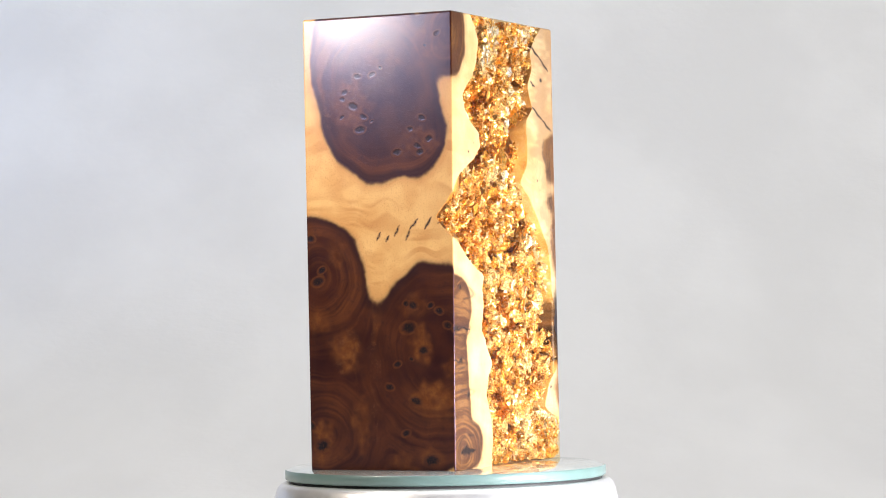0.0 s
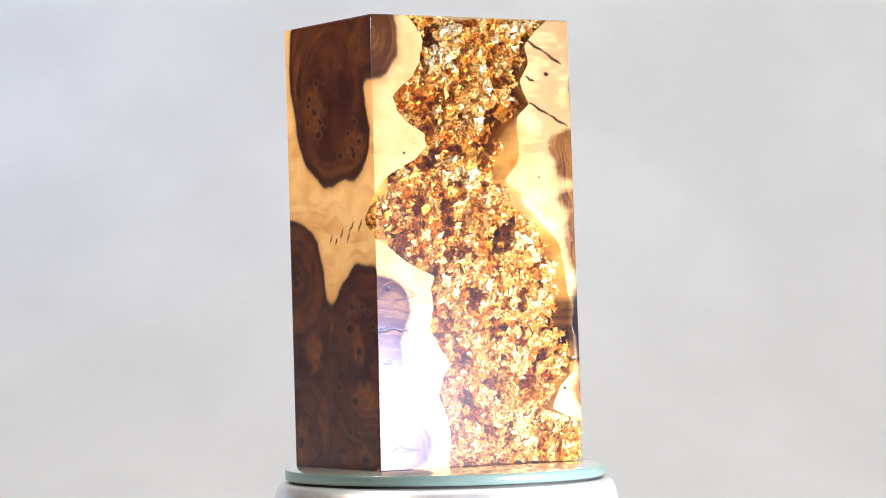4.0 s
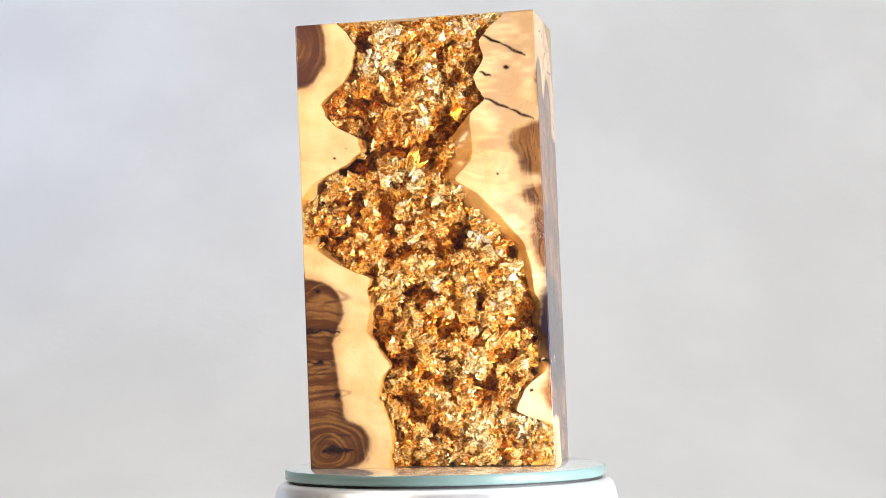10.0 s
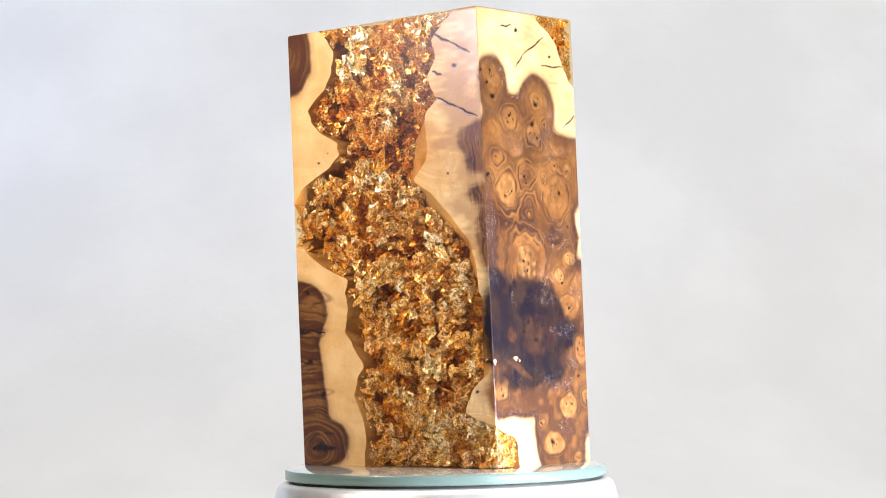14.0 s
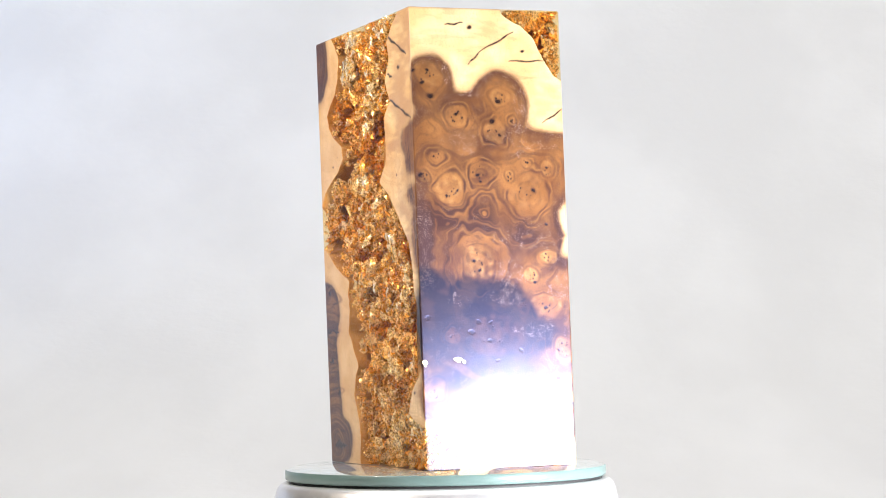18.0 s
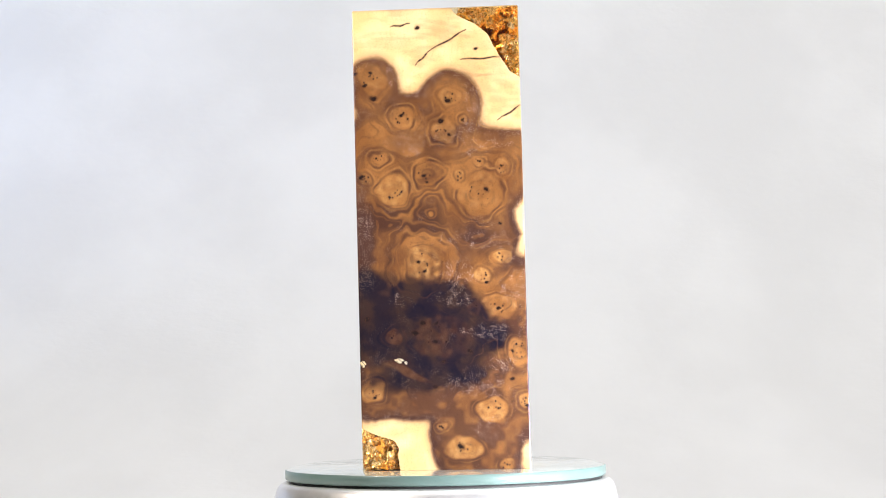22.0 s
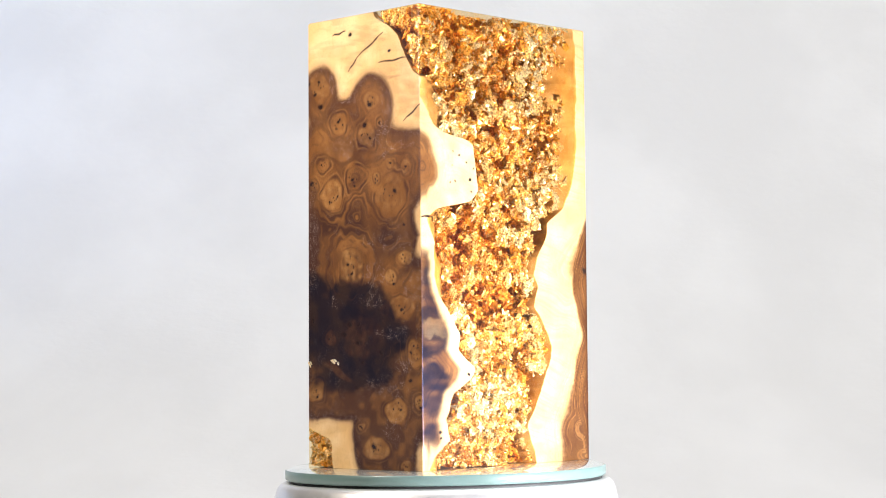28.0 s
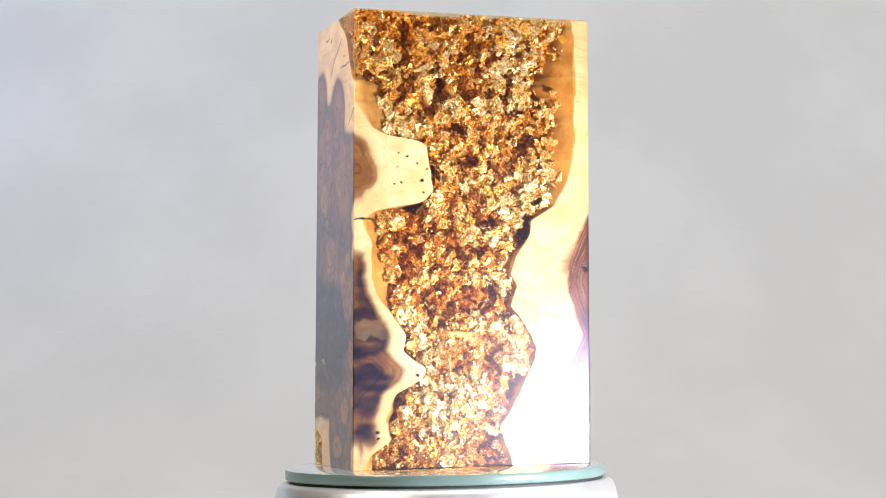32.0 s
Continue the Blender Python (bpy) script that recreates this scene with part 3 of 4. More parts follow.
def ellipses(rows, s, z):
    """Signed way (mm) to the edge of the nearest of some ovals, below zero within."""
    best = np.full(np.broadcast(s, z).shape, 1e3)
    for cs, cz, rs, rz in rows:
        for turn in (0, -229.5, 229.5):
            q = np.sqrt(((s - cs - turn) / rs) ** 2 + ((z - cz) / rz) ** 2)
            d = (q - 1) * min(rs, rz)
            low = np.minimum(best, d)
            best = low - np.clip(3 - np.abs(best - d), 0, None) ** 2 / 12
    return best


def ease(x, a, b):
    """A soft step from 0 at a to 1 at b."""
    f = np.clip((x - a) / (b - a), 0, 1)
    return f * f * (3 - 2 * f)


def strands(d, drift, seed, wide=0.9):
    """Uneven growth lines, 0 to 1, at the depth d (mm) within the wood."""
    v = smooth_noise(d, drift, wide, seed) + 0.7 * smooth_noise(d, drift * 1.5, wide * 0.45, seed + 1) + 0.35 * smooth_noise(d, drift * 2, wide * 0.22, seed + 2)
    return np.clip(0.45 + 0.5 * v, 0, 1)


def oval(s, z, cs, cz, rs, rz):
    """0 at the middle of an oval, 1 at its edge."""
    return np.sqrt(((s - cs) / rs) ** 2 + ((z - cz) / rz) ** 2)


def figure(me, s, z, ledge_shade):
    """Writes the figure of the wood (heart, growth lines, eyes, pits, cracks) into attributes of a mesh."""
    bend = smooth_noise(s, z, 5.0, 41), smooth_noise(s, z, 5.0, 42)
    ripple = smooth_noise(s, z, 1.7, 43), smooth_noise(s, z, 1.7, 44)
    fine = smooth_noise(s, z, 0.7, 45)
    ws, wz = s + 0.7 * bend[0] + 0.16 * ripple[0] + 0.04 * fine, z + 0.7 * bend[1] + 0.16 * ripple[1]
    ha = np.minimum(ellipses(HEART_A, ws, wz) + np.clip(-s, 0, None) * 1.3 + np.clip(s - 45, 0, None) * (z < 85) * 3, ellipses(HEART_AB, ws, wz) + np.clip(44.9 - s, 0, None) * 4)
    hb = ellipses(HEART_B, ws, wz)
    hc = np.maximum(ellipses(HEART_C, ws, wz), -ellipses(SAP_C, ws, wz))
    brink = np.interp(z, Z, S_CD)                       # the stain keeps off the resin on side D
    stain = np.maximum(np.maximum(1.4 + 0.32 * np.clip(brink - 166, 0, None) - (brink - ws), (wz - 60) * 0.8), (6 - wz) * 0.6)
    hd = np.minimum(ellipses(HEART_D, ws, wz), np.where((s > 159.9) & (s < 190), stain, 99))
    hd = np.maximum(hd, np.minimum(-ellipses([(165, 38.6 + 0.8 * ripple[0], 9, 1.1)], s, z), -1.2))
    heart = np.minimum(np.minimum(ha, hb), np.minimum(hc, hd))
    on_a = ease(s, -0.3, 0.1) * ease(s, 45.2, 44.9)
    on_b = ease(s, 44.9, 45.2) * ease(s, 80, 78)
    on_c = ease(s, 113.8, 114.1) * ease(s, 160.2, 159.9)
    knots = ellipses(KNOTS_B, ws, wz)
    tan = np.clip((s - 90) / 12, 0, 1) * np.clip((229 - s) / 3, 0, 1)
    tan = np.maximum(tan, 0.45 * on_b)
    tan = np.maximum(tan, 0.55 * np.clip(-s / 1.5, 0, 1))
    loose = np.maximum(np.clip((s - 84) / 6, 0, 1) * ease(s, 114.3, 113.7), np.clip(-s / 1.5, 0, 1))
    loose = np.maximum(loose, 0.55 * ease(s, 159.7, 160.4) * (s < 200))
    dusk_off = np.where((s > 159.9) & (s < 190), 0, 1)
    streak = 2.2 * smooth_noise(s * 0.25, z, 0.9, 46) + 1.2 * smooth_noise(s * 0.25, z, 0.4, 47)
    core = ease(heart + 0.10 * fine, 0.65, -0.85) * (1 - loose) + ease(heart + 0.12 * streak * loose, 1.1, -2.2) * loose
    # growth lines
    dim = np.clip(0.55 + 0.9 * smooth_noise(s, z, 7.0, 51), 0, 1)
    la = ellipses(LOBES_A, ws, wz)
    inner = ease(-la, 16, 9) * np.clip(0.75 + 0.6 * smooth_noise(s, z, 9.0, 52), 0.1, 1)
    inner = np.where(z > 72, inner * ease(-la, 10, 3), inner)
    line = on_a * strands(la, 0.05 * z, 60, 1.3) * inner * ease(-heart, -0.2, 1.2)
    bands = np.where(z > 85, strands(ha, 0.03 * z, 64, 1.2), 0.0)
    bands = np.where((z > 27) & (z <= 85), strands(z + 1.6 * bend[0] + 0.02 * (s - 52) ** 2, 0.04 * s, 64, 1.1), np.where(z <= 27, strands(oval(ws, wz, 50, 4.5, 1, 0.8), 0.04 * s, 64, 0.9), bands))
    line = np.maximum(line, on_b * ease(bands, 0.25, 0.75) * ease(-heart, -0.2, 0.8))
    eye, flow, rim, pale = np.full(s.shape, 3.0), np.full(s.shape, 40.0), np.zeros(s.shape), np.zeros(s.shape)
    for n, (cs, cz, r0, r1, edge, fill) in enumerate(EYES + EYES_LOW):
        at = np.nonzero((np.abs(ws - cs) < r0 + 14) & (np.abs(wz - cz) < r1 + 14))
        ps, pz, xs, xz = ws[at], wz[at], s[at], z[at]
        turn = np.arctan2(pz - cz, ps - cs)
        q = oval(ps, pz, cs, cz, r0, r1) * (1 + 0.12 * smooth_noise(xs + 7 * n, xz, 2.4, 58) + 0.05 * np.sin(3 * turn + 2.1 * n) + 0.03 * np.sin(5 * turn + 1.3 * n))
        d = (q - 1) * math.sqrt(r0 * r1)
        eye[at] = np.minimum(eye[at], q)
        low = np.minimum(flow[at], d)
        flow[at] = low - np.clip(5 - np.abs(flow[at] - d), 0, None) ** 2 / 20
        broken = np.clip(0.65 + 0.8 * smooth_noise(xs, xz, 2.5, 70 + n), 0.05, 1)
        ring = rim[at] * (ease(q, 0.5, 0.9) if fill > 0.5 else 1)
        ring = np.maximum(ring, 1.0 * edge * broken * np.exp(-(d / 0.42) ** 2))
        ring = np.maximum(ring, 0.35 * edge * broken * np.exp(-((d - 1.25) / 0.35) ** 2))
        inner_ring = 0.45 * edge * np.exp(-((q - 0.55) / 0.09) ** 2) * np.clip(0.3 + smooth_noise(xs, xz, 1.5, 20 + n), 0, 1)
        rim[at] = np.maximum(np.maximum(ring, inner_ring), max(0.0, -fill) * 1.4 * ease(q, 1.0, 0.7) * np.clip(0.6 + 0.7 * smooth_noise(xs, xz, 1.2, 90 + n), 0, 1))
        body = ease(q, 1.0, 0.72) * max(0.0, fill) * np.clip(0.75 + 0.7 * smooth_noise(xs, xz, 1.4, 120 + n), 0, 1.2)
        pale[at] = np.maximum(np.maximum(pale[at], body), 0.4 * edge * broken ** 2 * np.exp(-((d - 0.62) / 0.20) ** 2))
    rim, pale = rim * on_c, pale * on_c
    drift = np.minimum(flow, -hc * 0.8 + 2)
    between = strands(drift, 0.03 * z, 66, 1.6)
    line = np.maximum(line, on_c * ease(between, 0.22, 0.68) * np.clip(0.5 + 0.7 * dim, 0, 1) * ease(flow, 0.1, 0.9))
    line = np.maximum(line, on_c * ease(-hc + 0.8 * ripple[0], 4.4, 0.9))
    line = np.maximum(line, on_c * 0.75 * ease(flow, 2.6, 0.6) * ease(flow, 0.0, 0.4) * np.clip(0.6 + 0.9 * smooth_noise(s, z, 4.0, 59), 0, 1))
    line = np.maximum(line, on_c * 0.55 * ease(flow, 0.2, -0.4) * ease(strands(eye * 4, 0.1 * s, 73, 0.8), 0.5, 0.9))
    thin = strands(drift, 0.02 * s, 67, 0.9)
    pale = np.maximum(pale, on_c * ease(thin, 0.80, 0.95) * 0.5 * ease(flow, 0.3, 1.0) * dim)
    for row, w in (((153, 33, 9, 13), 0.95), ((128, 17.5, 14, 4), 0.8), ((150, 67, 9, 4), 0.7), ((118, 73, 4, 9), 0.5), ((147, 24, 9, 4), 0.6), ((121, 60, 6, 6), 0.5), ((154, 9, 7, 5), 0.5)):
        line = np.maximum(line, on_c * w * ease(oval(ws, wz, *row) + 0.3 * bend[0] + 0.25 * ripple[1], 1.15, 0.55) * np.clip(0.9 + 0.6 * smooth_noise(s, z, 1.4, 81), 0, 1) * ease(flow, -0.6, 0.6))
    line = line * (1 - 0.3 * on_c * ease(z, 68, 78))
    line = np.maximum(line, on_c * 0.85 * ease(z + 3 * bend[0], 38, 29) * np.clip(0.80 + 0.7 * smooth_noise(s, z, 2.2, 82), 0, 1) * ease(flow, -0.8, 0.3))
    far = ease(smooth_noise(s, z, 6.0, 53), 0.0, 0.8)
    line = np.maximum(line, on_c * far * 0.45 * ease(flow, 0.0, 2.0))
    # a paler glow in the heart of side A, its dark seam, streaks in the sapwood
    for cs, cz, r0, r1, w in GOLD_A:
        q = oval(ws, wz, cs, cz, r0, r1)
        pale = np.maximum(pale, on_a * w * ease(q + 0.25 * ripple[0] + 0.2 * bend[1], 1.25, 0.5) * np.clip(0.9 + 0.6 * smooth_noise(s, z, 1.6, 65), 0.3, 1.1))
        rim = np.maximum(rim, on_a * 0.4 * w * np.exp(-((q - 1.15) * 4 / 0.8) ** 2) * np.clip(0.4 + smooth_noise(s, z, 3.0, 66), 0, 1))
    rim = np.maximum(rim, (on_a + 0.6 * on_b) * 0.75 * ease(-heart, 0.0, 0.5) * ease(-heart, 2.6, 1.0))
    rim = np.maximum(rim, on_b * 0.9 * (1 - on_a) * np.exp(-((knots - 0.2) / 0.28) ** 2) * np.clip(0.5 + smooth_noise(s, z, 2.0, 55), 0, 1))
    pale = np.maximum(pale, on_b * (s > 45.2) * 0.6 * ease(bands, 0.35, 0.1) * core)
    sap = ease(strands(0.25 * heart + 0.8 * z + 1.2 * bend[1], 0.05 * s, 69, 2.2), 0.35, 0.85) * np.where(on_a > 0.5, 1.0, 0.3) * np.clip(0.6 + smooth_noise(s, z, 9.0, 54), 0, 1)
    sap = np.maximum(sap, 0.45 * loose * ease(strands(z + 0.28 * s + 1.3 * bend[0], 0 * s, 76, 0.5), 0.52, 0.85))
    sap = np.maximum(sap, 0.55 * ease(heart, 2.4, 0.2) * (1 - loose))
    sap = np.maximum(sap, 0.5 * ease(strands(z + 0.25 * s + 0.5 * bend[0], 0 * s, 71, 0.55), 0.5, 0.8) * ease(oval(s, z, 100, 89, 9, 10), 1.05, 0.6) * ease(s, 90, 96) * (s < 113.9))
    sap = np.maximum(sap, 0.75 * ease(oval(ws, wz, 105.5, 111.4, 5.0, 2.6), 1.1, 0.3) * (s < 114) * (s > 90))
    sap = np.maximum(sap, 0.45 * ease(smooth_noise(s * 0.35, z, 2.6, 56), 0.25, 0.85) * loose)
    cloud = ease(smooth_noise(s * 0.6, z, 4.5, 61) + 0.5 * smooth_noise(s * 0.35, z, 1.0, 62) + 0.09 * (s - 103), -1.0, 0.75)
    sap = np.maximum(sap, 0.95 * cloud * ease(s, 91, 98) * (s < 114) * (z > 60))
    wisps = ease(smooth_noise(s * 0.5, z, 3.5, 63) + 0.5 * smooth_noise(s * 0.3 + 0.3 * z, z, 0.9, 64), 0.05, 0.95)
    sap = np.maximum(sap, 0.5 * wisps * on_c * ease(z, 85, 95))
    sap = np.maximum(sap, 0.8 * ease(oval(ws, wz, 147, 108, 8, 0.7), 1.2, 0.5))
    way = np.where((s > 80) & (s < 114), 0.9 * ws + 0.12 * z + 1.2 * bend[0], heart + 0.2 * bend[0])
    nested = ease(strands(way, 0.03 * z, 72, 0.75), 0.42, 0.8)      # lines along the edge of the soft hearts
    line = np.maximum(line, 0.9 * nested * loose * core)
    pale = np.maximum(pale, 0.7 * ease(strands(way, 0.03 * z, 75, 0.6), 0.6, 0.85) * loose * core * (dusk_off > 0) * np.where(s > 80, 0.45, 1.0))
    sap = np.maximum(sap, 0.6 * nested * ease(heart, 6.0, 0.5) * loose)
    line = np.where(core > 0.5, line, sap * (1 - core * 2) + line * core * 2)
    shade = np.where((s > 159.9) & (s < 190), ellipses(DUSK_D, ws, wz), ellipses(DUSK, ws, wz))
    dusk = np.clip(-shade / 4 + 0.35 + 0.12 * ripple[0], 0, 1)
    dusk = dusk * np.where(s > 159.9, 0.62 + 0.2 * smooth_noise(s * 0.3, z, 1.5, 48), 1.0)
    dusk = dusk * (1 - 0.35 * on_c * ease(oval(ws, wz + 0.45 * (ws - 126.5), 126.5, 27.0, 8.0, 2.0), 1.1, 0.5))
    pale = np.maximum(pale, on_c * 0.6 * ease(oval(ws, wz + 0.45 * (ws - 126.5), 126.5, 27.0, 7.5, 1.3), 1.1, 0.4))
    speck = np.zeros(s.shape)
    for row in SPECKS:
        speck = np.maximum(speck, ease(oval(ws, wz, *row) + 0.25 * ripple[1], 1.25, 0.7))
    speck = np.clip(0.8 * speck * np.clip(0.6 + 0.8 * smooth_noise(s, z, 1.3, 57), 0, 1) + 0.3 * ease(-hc, 3.0, 0.5) * on_c + 0.22 * on_c * line * ease(smooth_noise(s, z, 3.0, 83), -0.2, 0.6), 0, 1)
    # pits and cracks
    pit = np.zeros(s.shape)
    for rows in (PITS_A, PITS_LOW, PITS_B, PITS_C, PITS_C_LOW, PITS_D):
        for n, (cs, cz, r) in enumerate(rows):
            lean = 0.6 * math.sin(n * 2.4)
            ds, dz = s - cs + 0.15 * fine, z - cz + 0.15 * ripple[0]
            q = np.hypot((ds + lean * dz) / 1.1, (dz - lean * ds) / 0.75) / (r if s.min() < 0 else 0.78 * r)
            pit = np.maximum(pit, np.clip(1.25 - 0.72 * q, 0, 1))
    halo = ease(pit, 0.0, 0.25) * ease(pit, 0.7, 0.35)
    pale = np.maximum(pale, 0.5 * on_a * halo)
    dots = np.random.RandomState(9)
    for cs, cz, r0, r1, *_ in EYES + EYES_LOW:
        for n in range(6):
            a, q = dots.uniform(0, 6.28), dots.uniform(0.1, 0.62)
            ds, dz = s - cs - r0 * q * math.cos(a), z - cz - r1 * q * math.sin(a)
            pit = np.maximum(pit, np.clip(1.1 - 0.62 * np.hypot(ds * 1.2, dz) / dots.uniform(0.13, 0.36), 0, 1))
    for s0, z0, s1, z1 in CRACKS:
        d = np.array((s1 - s0, z1 - z0))
        f = np.clip(((s - s0) * d[0] + (z - z0) * d[1]) / (d @ d), 0, 1)
        q = np.hypot(s - s0 - f * d[0], z - z0 - f * d[1] - 0.16 * np.sin(f * 9) - 0.06 * fine)
        wide = (0.50 if 90 < s0 < 113 else 0.32 if 113 < s0 < 160 else 0.42) * (0.55 + 0.6 * np.sin(math.pi * f))
        pit = np.maximum(pit, np.clip(1 - 0.7 * q / wide, 0, 1))
    for key, val in (("core", core), ("line", line), ("pale", pale), ("rim", rim), ("dusk", dusk), ("speck", speck), ("hole", pit), ("tan", tan), ("ledge_shade", ledge_shade)):
        at = me.attributes.new(key, "FLOAT", "POINT")
        at.data.foreach_set("value", np.ascontiguousarray(val.ravel(), dtype=np.float32))


def wood_half(name, s0, s1, side, first, last, label, parent):
    st = stations(first, last, 0.25)
    s = np.clip(st[None, :], s0[:, None], s1[:, None])
    zz = np.repeat(Z[:, None], s.shape[1], 1)
    skin = outer(s, zz)
    wall = inner_wall(side)[:, 1:-1]
    if side == "east":
        wall = wall[:, ::-1]
    me = loft(name, np.concatenate([skin, wall], 1), WOOD)
    w = wall.shape[1]
    sw = np.concatenate([s, np.where(np.arange(w)[None] < w / 2, s1[:, None], s0[:, None])], 1)
    zw = np.concatenate([zz, np.repeat(Z[:, None], w, 1)], 1)
    ledge_shade = np.zeros(sw.shape)
    ledge_shade[:, s.shape[1]:] = 1.0
    figure(me, sw, zw, ledge_shade)
    return part(name, me, parent, label)


def resin_body(parent):
    st1, st2 = stations(36, 128, 1.2), stations(138, 228, 1.2)
    f = outer(np.clip(st1[None], S_AB[:, None], S_BC[:, None]), np.repeat(Z[:, None], len(st1), 1))
    b = outer(np.clip(st2[None], S_CD[:, None], S_DA[:, None]), np.repeat(Z[:, None], len(st2), 1))
    w1 = inner_wall("east", 0.12)[:, 1:-1]
    w2 = inner_wall("west", 0.12)[:, -2:0:-1]
    me = loft("resin", np.concatenate([f, w1, b, w2], 1), RESIN)
    me.materials.append(CLEAR)
    n1, w, n2, m = f.shape[1], w1.shape[1], b.shape[1], f.shape[1] + b.shape[1] + 2 * w1.shape[1]
    for poly in list(me.polygons)[:-2]:
        c = [v % m for v in poly.vertices]
        if any(n1 <= v < n1 + w or v >= n1 + w + n2 for v in c):
            poly.material_index = 1
    return part("resin", me, parent, "clear amber casting resin full of gold leaf")


rng = np.random.RandomState(4)


def flake_cloud(count, lo, hi, size, depth, low=0.4, keys=None, clump=None, high=TALL):
    """Crumpled scraps of leaf hung in the resin behind the skin between two shores: arrays of points (flakes, 17, 3) in mm."""
    z = np.where(rng.uniform(size=count * 4) < (0.06 if high == TALL else 0), TALL - rng.uniform(0.1, 4.0, count * 4), rng.uniform(low, high - 0.2, count * 4))
    if keys:                                        # only where the resin turns the corner
        z = rng.choice(Z[(hi - lo > 0.8) & (Z > 0.5)], count * 4) + rng.uniform(-0.2, 0.2, count * 4)
    a, b = np.interp(z, Z, lo), np.interp(z, Z, hi)
    s = a + (b - a) * rng.uniform(0, 1, len(z))
    d = depth[0] + (depth[1] - depth[0]) * rng.uniform(0, 1, len(z)) ** 1.3
    keys = keys or (("AB", "BC") if lo is S_AB else ("CD", "DA"))
    gap0, gap1 = (belly(np.maximum(d, 1.5), ledge(z, q)) + 0.4 if q else 0.2 + 0 * z for q in keys)
    keep = (b - a > 0.8) & (s - a > gap0) & (b - s > gap1)
    bare = smooth_noise(s, z, 5.0, 77) + 0.4 * smooth_noise(s, z, 2.0, 79)
    keep &= ~((bare > 0.30) & (d < 4.5))
    if clump is not None:                           # these gather in drifts
        keep &= smooth_noise(s, z, 5.5, 78) + 0.5 * smooth_noise(s, z, 2.2, 80) > clump
    s, z, d = s[keep][:count], z[keep][:count], d[keep][:count]
    p = outer(s, z)
    t = outer(s + 0.5, z) - outer(s - 0.5, z)
    t /= np.linalg.norm(t, axis=1, keepdims=True)
    up = np.array([0, 0, 1.0])
    out = np.cross(t, up)
    n = len(s)
    c = p - out * d[:, None]
    ax = out + rng.normal(0, 0.55, (n, 3))
    ax /= np.linalg.norm(ax, axis=1, keepdims=True)
    e1 = np.cross(ax, rng.normal(0, 1, (n, 3)))
    e1 /= np.linalg.norm(e1, axis=1, keepdims=True)
    e2 = np.cross(ax, e1)
    r = rng.uniform(size[0], size[1], n) * rng.uniform(0.6, 1.2, n)
    asp = rng.uniform(0.4, 1.0, n)[:, None]
    rings = [(c + ax * (r * rng.normal(0, 0.15, n))[:, None])[:, None]]
    for m, f0, f1 in ((6, 0.35, 0.65), (10, 0.55, 1.25)):
        ang = np.arange(m) * 2 * math.pi / m + rng.uniform(-0.25, 0.25, (n, m))
        rad = r[:, None] * rng.uniform(f0, f1, (n, m))
        fold = r[:, None] * rng.normal(0, 0.30 if m == 6 else 0.24, (n, m))
        rings.append(c[:, None] + e1[:, None] * (rad * np.cos(ang))[..., None] + e2[:, None] * (rad * np.sin(ang) * asp)[..., None] + ax[:, None] * fold[..., None])
    v = np.concatenate(rings, 1)
    for k in range(4):                              # stay inside the four sides
        q0, q1, q2 = LOW[k], LOW[(k + 1) % 4], HIGH[k]
        nn = np.cross(q1 - q0, q2 - q0)
        nn /= np.linalg.norm(nn)
        over = (v - q0) @ nn
        v -= np.clip(over + 0.15, 0, None)[..., None] * nn
    top = np.linalg.lstsq(np.c_[HIGH[:, :2], np.ones(4)], HIGH[:, 2], rcond=None)[0]
    v[..., 2] = np.clip(v[..., 2], 0.3, v[..., 0] * top[0] + v[..., 1] * top[1] + top[2] - 0.25)
    return v


FAN = [(0, i + 1, (i + 1) % 6 + 1) for i in range(6)]
for i in range(10):
    i0, i1 = int(i * 0.6), int((i + 1) * 0.6) % 6
    FAN.append((7 + i, 7 + (i + 1) % 10, 1 + i0))
    if i1 != i0:
        FAN.append((1 + i0, 7 + (i + 1) % 10, 1 + i1))


def leaf_mesh(name, clouds, material):
    v = np.concatenate(clouds)
    f = np.array(FAN)[None] + np.arange(len(v))[:, None, None] * v.shape[1]
    return mesh_from(name, (v.reshape(-1, 3) * 0.001).tolist(), f.reshape(-1, 3).tolist(), material, False)


def speck_mesh(name, clouds, material):
    """Tiny scraps: only the middle fold of a flake."""
    v = np.concatenate(clouds)[:, :7]
    f = np.array(FAN[:6])[None] + np.arange(len(v))[:, None, None] * 7
    return mesh_from(name, (v.reshape(-1, 3) * 0.001).tolist(), f.reshape(-1, 3).tolist(), material, False)


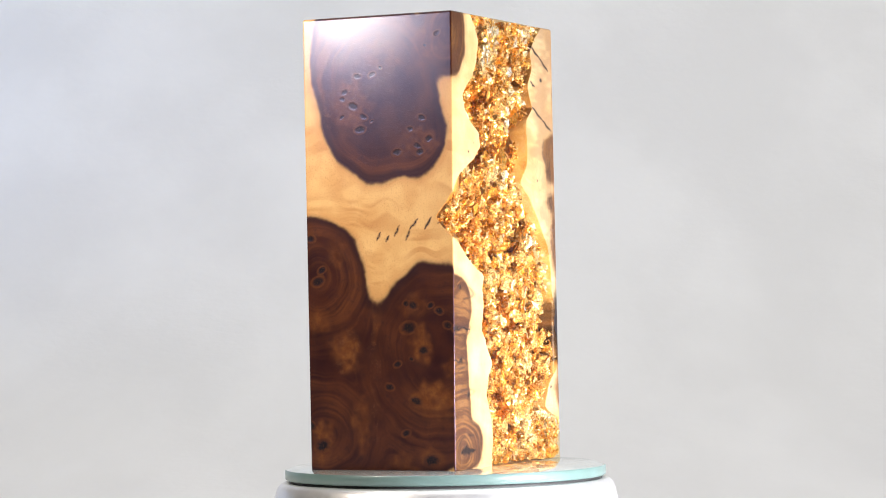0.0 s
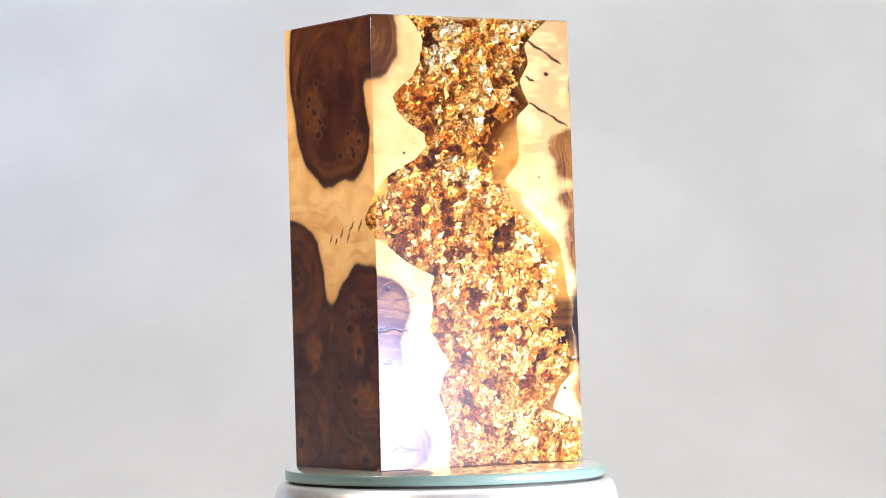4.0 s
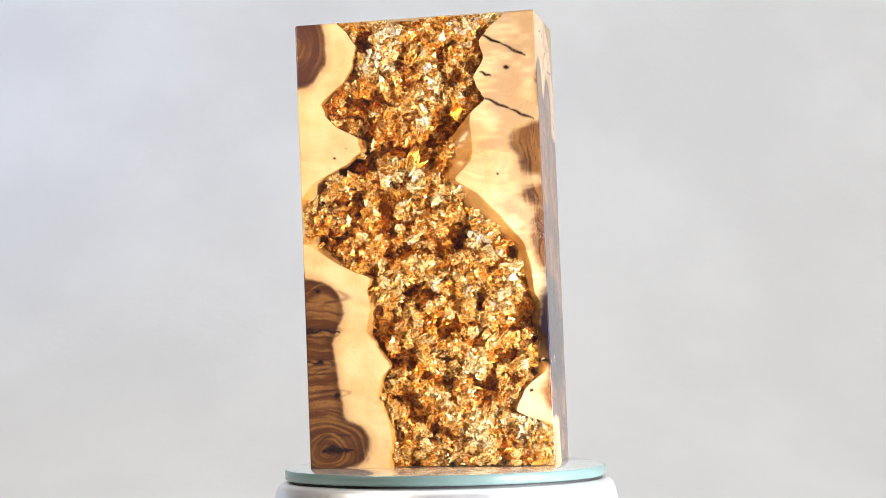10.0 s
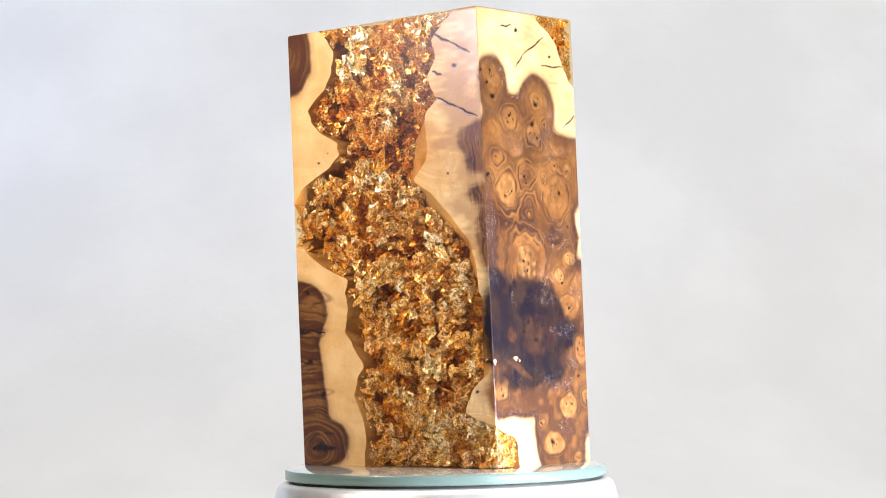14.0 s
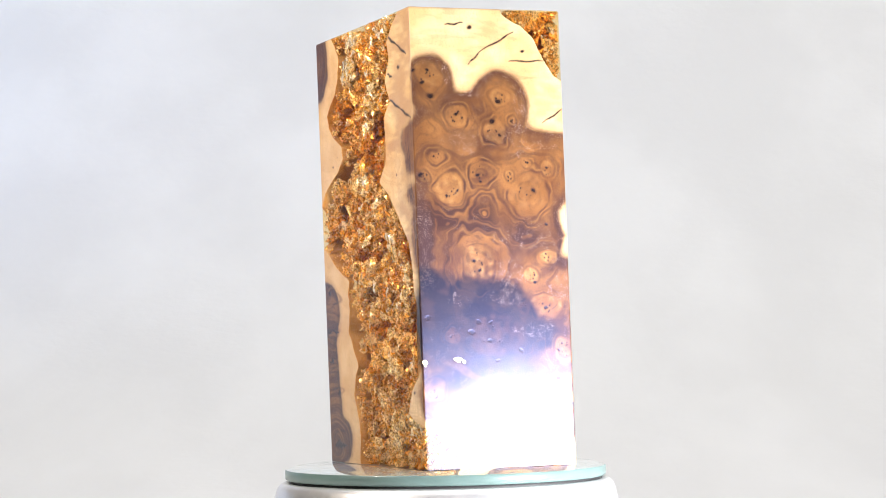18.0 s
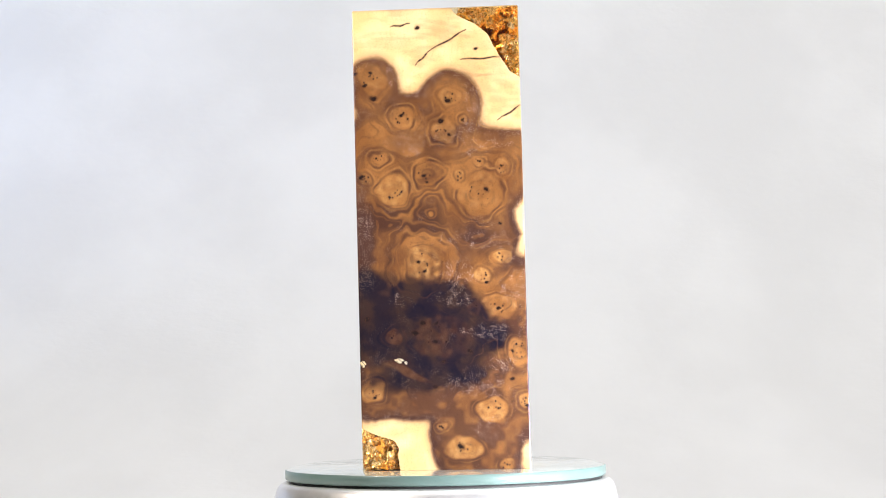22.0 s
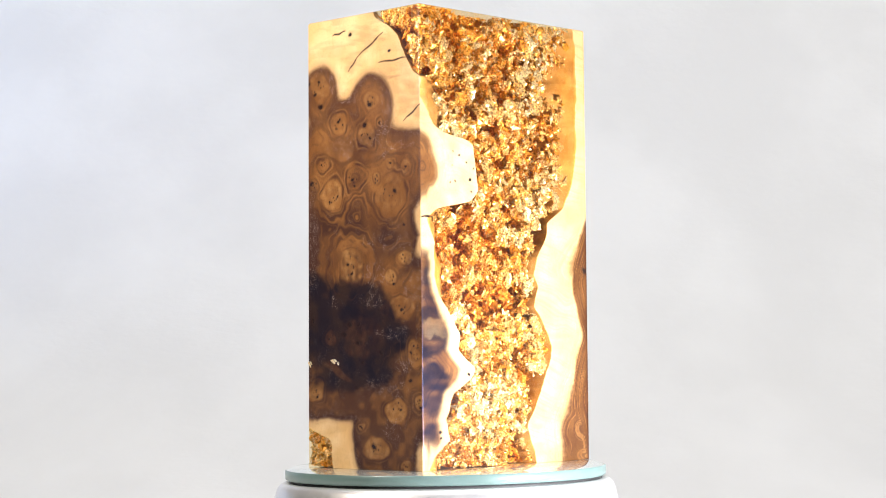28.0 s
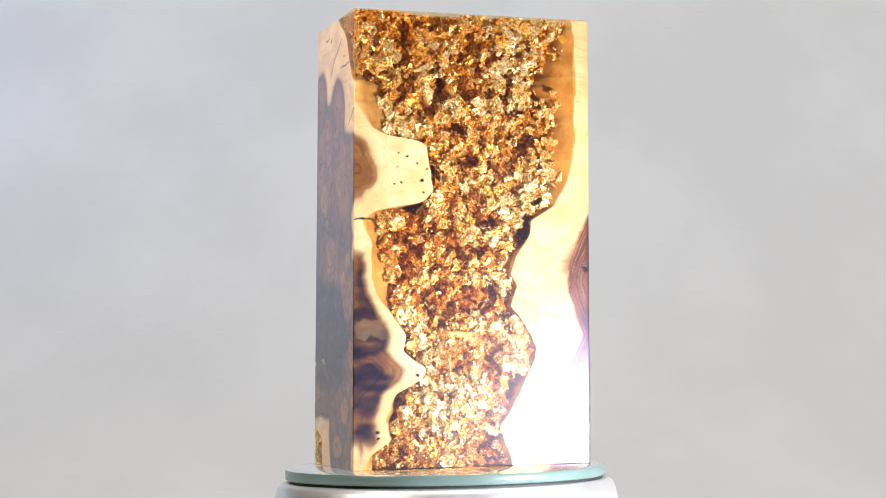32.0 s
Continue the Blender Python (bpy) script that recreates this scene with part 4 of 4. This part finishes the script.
def block():
    b = tagged(new("block"), "polished upright block of burl wood and gold-flecked amber resin", "block")
    wood_half("burl_half", S_DA - 229.5, S_AB, "west", -28, 72, "dark brown burl half with cream sapwood edges", b)
    wood_half("burl_half", S_BC, S_CD, "east", 86, 186, "tan eyed burl half with cream sapwood and a dark stain", b)
    resin_body(b)
    sides = ((S_AB, S_BC), (S_CD, S_DA))
    small = [flake_cloud(3000, *q, (0.35, 1.9), (0.25, 7.0)) for q in sides]
    small += [flake_cloud(380, *q, (1.2, 2.5), (0.4, 4.5)) for q in sides]
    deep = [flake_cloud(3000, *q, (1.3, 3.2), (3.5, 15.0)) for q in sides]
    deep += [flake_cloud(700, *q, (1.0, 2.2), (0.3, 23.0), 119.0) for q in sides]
    turn0, turn1 = (np.maximum(S_AB, 114.3), S_BC), (S_CD, np.minimum(S_DA, 159.7))
    small += [flake_cloud(380, *turn0, (0.4, 1.5), (0.2, 5.0), keys=("", "BC")), flake_cloud(450, *turn1, (0.4, 1.6), (0.2, 5.0), keys=("CD", ""))]
    specks = [flake_cloud(500, *turn0, (0.15, 0.55), (0.12, 2.0), keys=("", "BC")), flake_cloud(600, *turn1, (0.15, 0.55), (0.12, 2.0), keys=("CD", ""))]
    specks += [flake_cloud(3200, *q, (0.18, 0.6), (0.15, 2.5)) for q in sides]
    tagged(part("gold_leaf", leaf_mesh("gold_leaf", small, GOLD), b, "fine crumpled gold leaf scraps hanging in the resin"), kind="stuff")
    tagged(part("copper_leaf", leaf_mesh("copper_leaf", deep, DIMMED), b, "gold leaf within the resin, coloured orange for light lost with depth"), kind="stuff")
    pale = [flake_cloud(1500, *q, (0.2, 0.7), (0.12, 1.8), clump=-0.2) for q in sides]
    tagged(part("leaf_speck", speck_mesh("leaf_speck", specks, SPARK), b, "tiny bright glints of leaf close to the surface"), kind="stuff")
    # more pale crumbs low down, in place of light bounced up by the plate
    pale += [flake_cloud(900, *q, (0.3, 0.9), (0.15, 2.5), high=24.0) for q in sides]
    glint = [flake_cloud(620, *q, (0.7, 2.8), (0.2, 2.6), clump=0.0) for q in sides]
    tagged(part("pale_speck", speck_mesh("pale_speck", pale, GLINT_WHITE), b, "tiny pale crumbs of leaf standing for glints, and for bounced light at the foot"), kind="stuff")
    tagged(part("bright_leaf", leaf_mesh("bright_leaf", glint, GLINT_WHITE), b, "scraps of leaf under the surface, near white to stand for glints"), kind="stuff")
    big = np.concatenate([flake_cloud(150, S_AB, S_BC, (1.6, 3.8), (0.5, 4.0)), flake_cloud(150, S_CD, S_DA, (1.6, 3.8), (0.5, 4.0))])
    for v in big:
        c = v.mean(0)
        ob = part("gold_flake", mesh_from("gold_flake", ((v - c) * 0.001).tolist(), FAN, GOLD, False), b)
        ob.location = c * 0.001
    for cs, cz, wide, tall in ((124.9, 29.9, 1.7, 0.75), (114.9, 29.2, 1.0, 1.0), (126.6, 29.3, 0.6, 0.5)):
        c = outer(np.array([cs]), np.array([cz]))[0] + (0.04, 0, 0)
        v = [c] + [c + (0.05 * math.sin(a * 3.1), wide * math.cos(a) * (0.8 + 0.3 * math.sin(a * 5)), tall * math.sin(a)) for a in np.arange(7) * 0.8976]
        ob = part("gold_flake", mesh_from("gold_flake", ((np.array(v) - c) * 0.001).tolist(), [(0, i, i % 7 + 1) for i in range(1, 8)], GLINT_WHITE, False), b, "bright gold glint in a void of the burl")
        ob.location = c * 0.001
    return b


BLOCK = block()

# ---- the turn of the table ----
TURN = [(0, 65.00), (1, 57.82), (2, 50.51), (3, 43.09), (3.5, 39.40), (5.5, 24.82), (6, 21.26), (7, 14.40), (8, 7.69), (9, 0.97), (10, -5.88), (11, -12.95), (12, -20.21), (13, -27.56), (14, -34.83), (14.5, -38.46), (16.5, -52.98), (17, -56.54), (18, -63.40), (19, -70.04), (20, -76.66), (21, -83.41), (22, -90.47), (23, -97.87), (24, -105.35), (25, -112.49), (25.5, -115.93), (27.5, -129.51), (28, -132.94), (29, -139.95), (30, -147.15), (31, -154.46), (32, -161.87)]


def motions():
    rows = [(t, pose(0, 0, 0, 0, 0, a)) for t, a in TURN]
    walk(BLOCK, rows)
    walk(PLATE, rows)


motions()
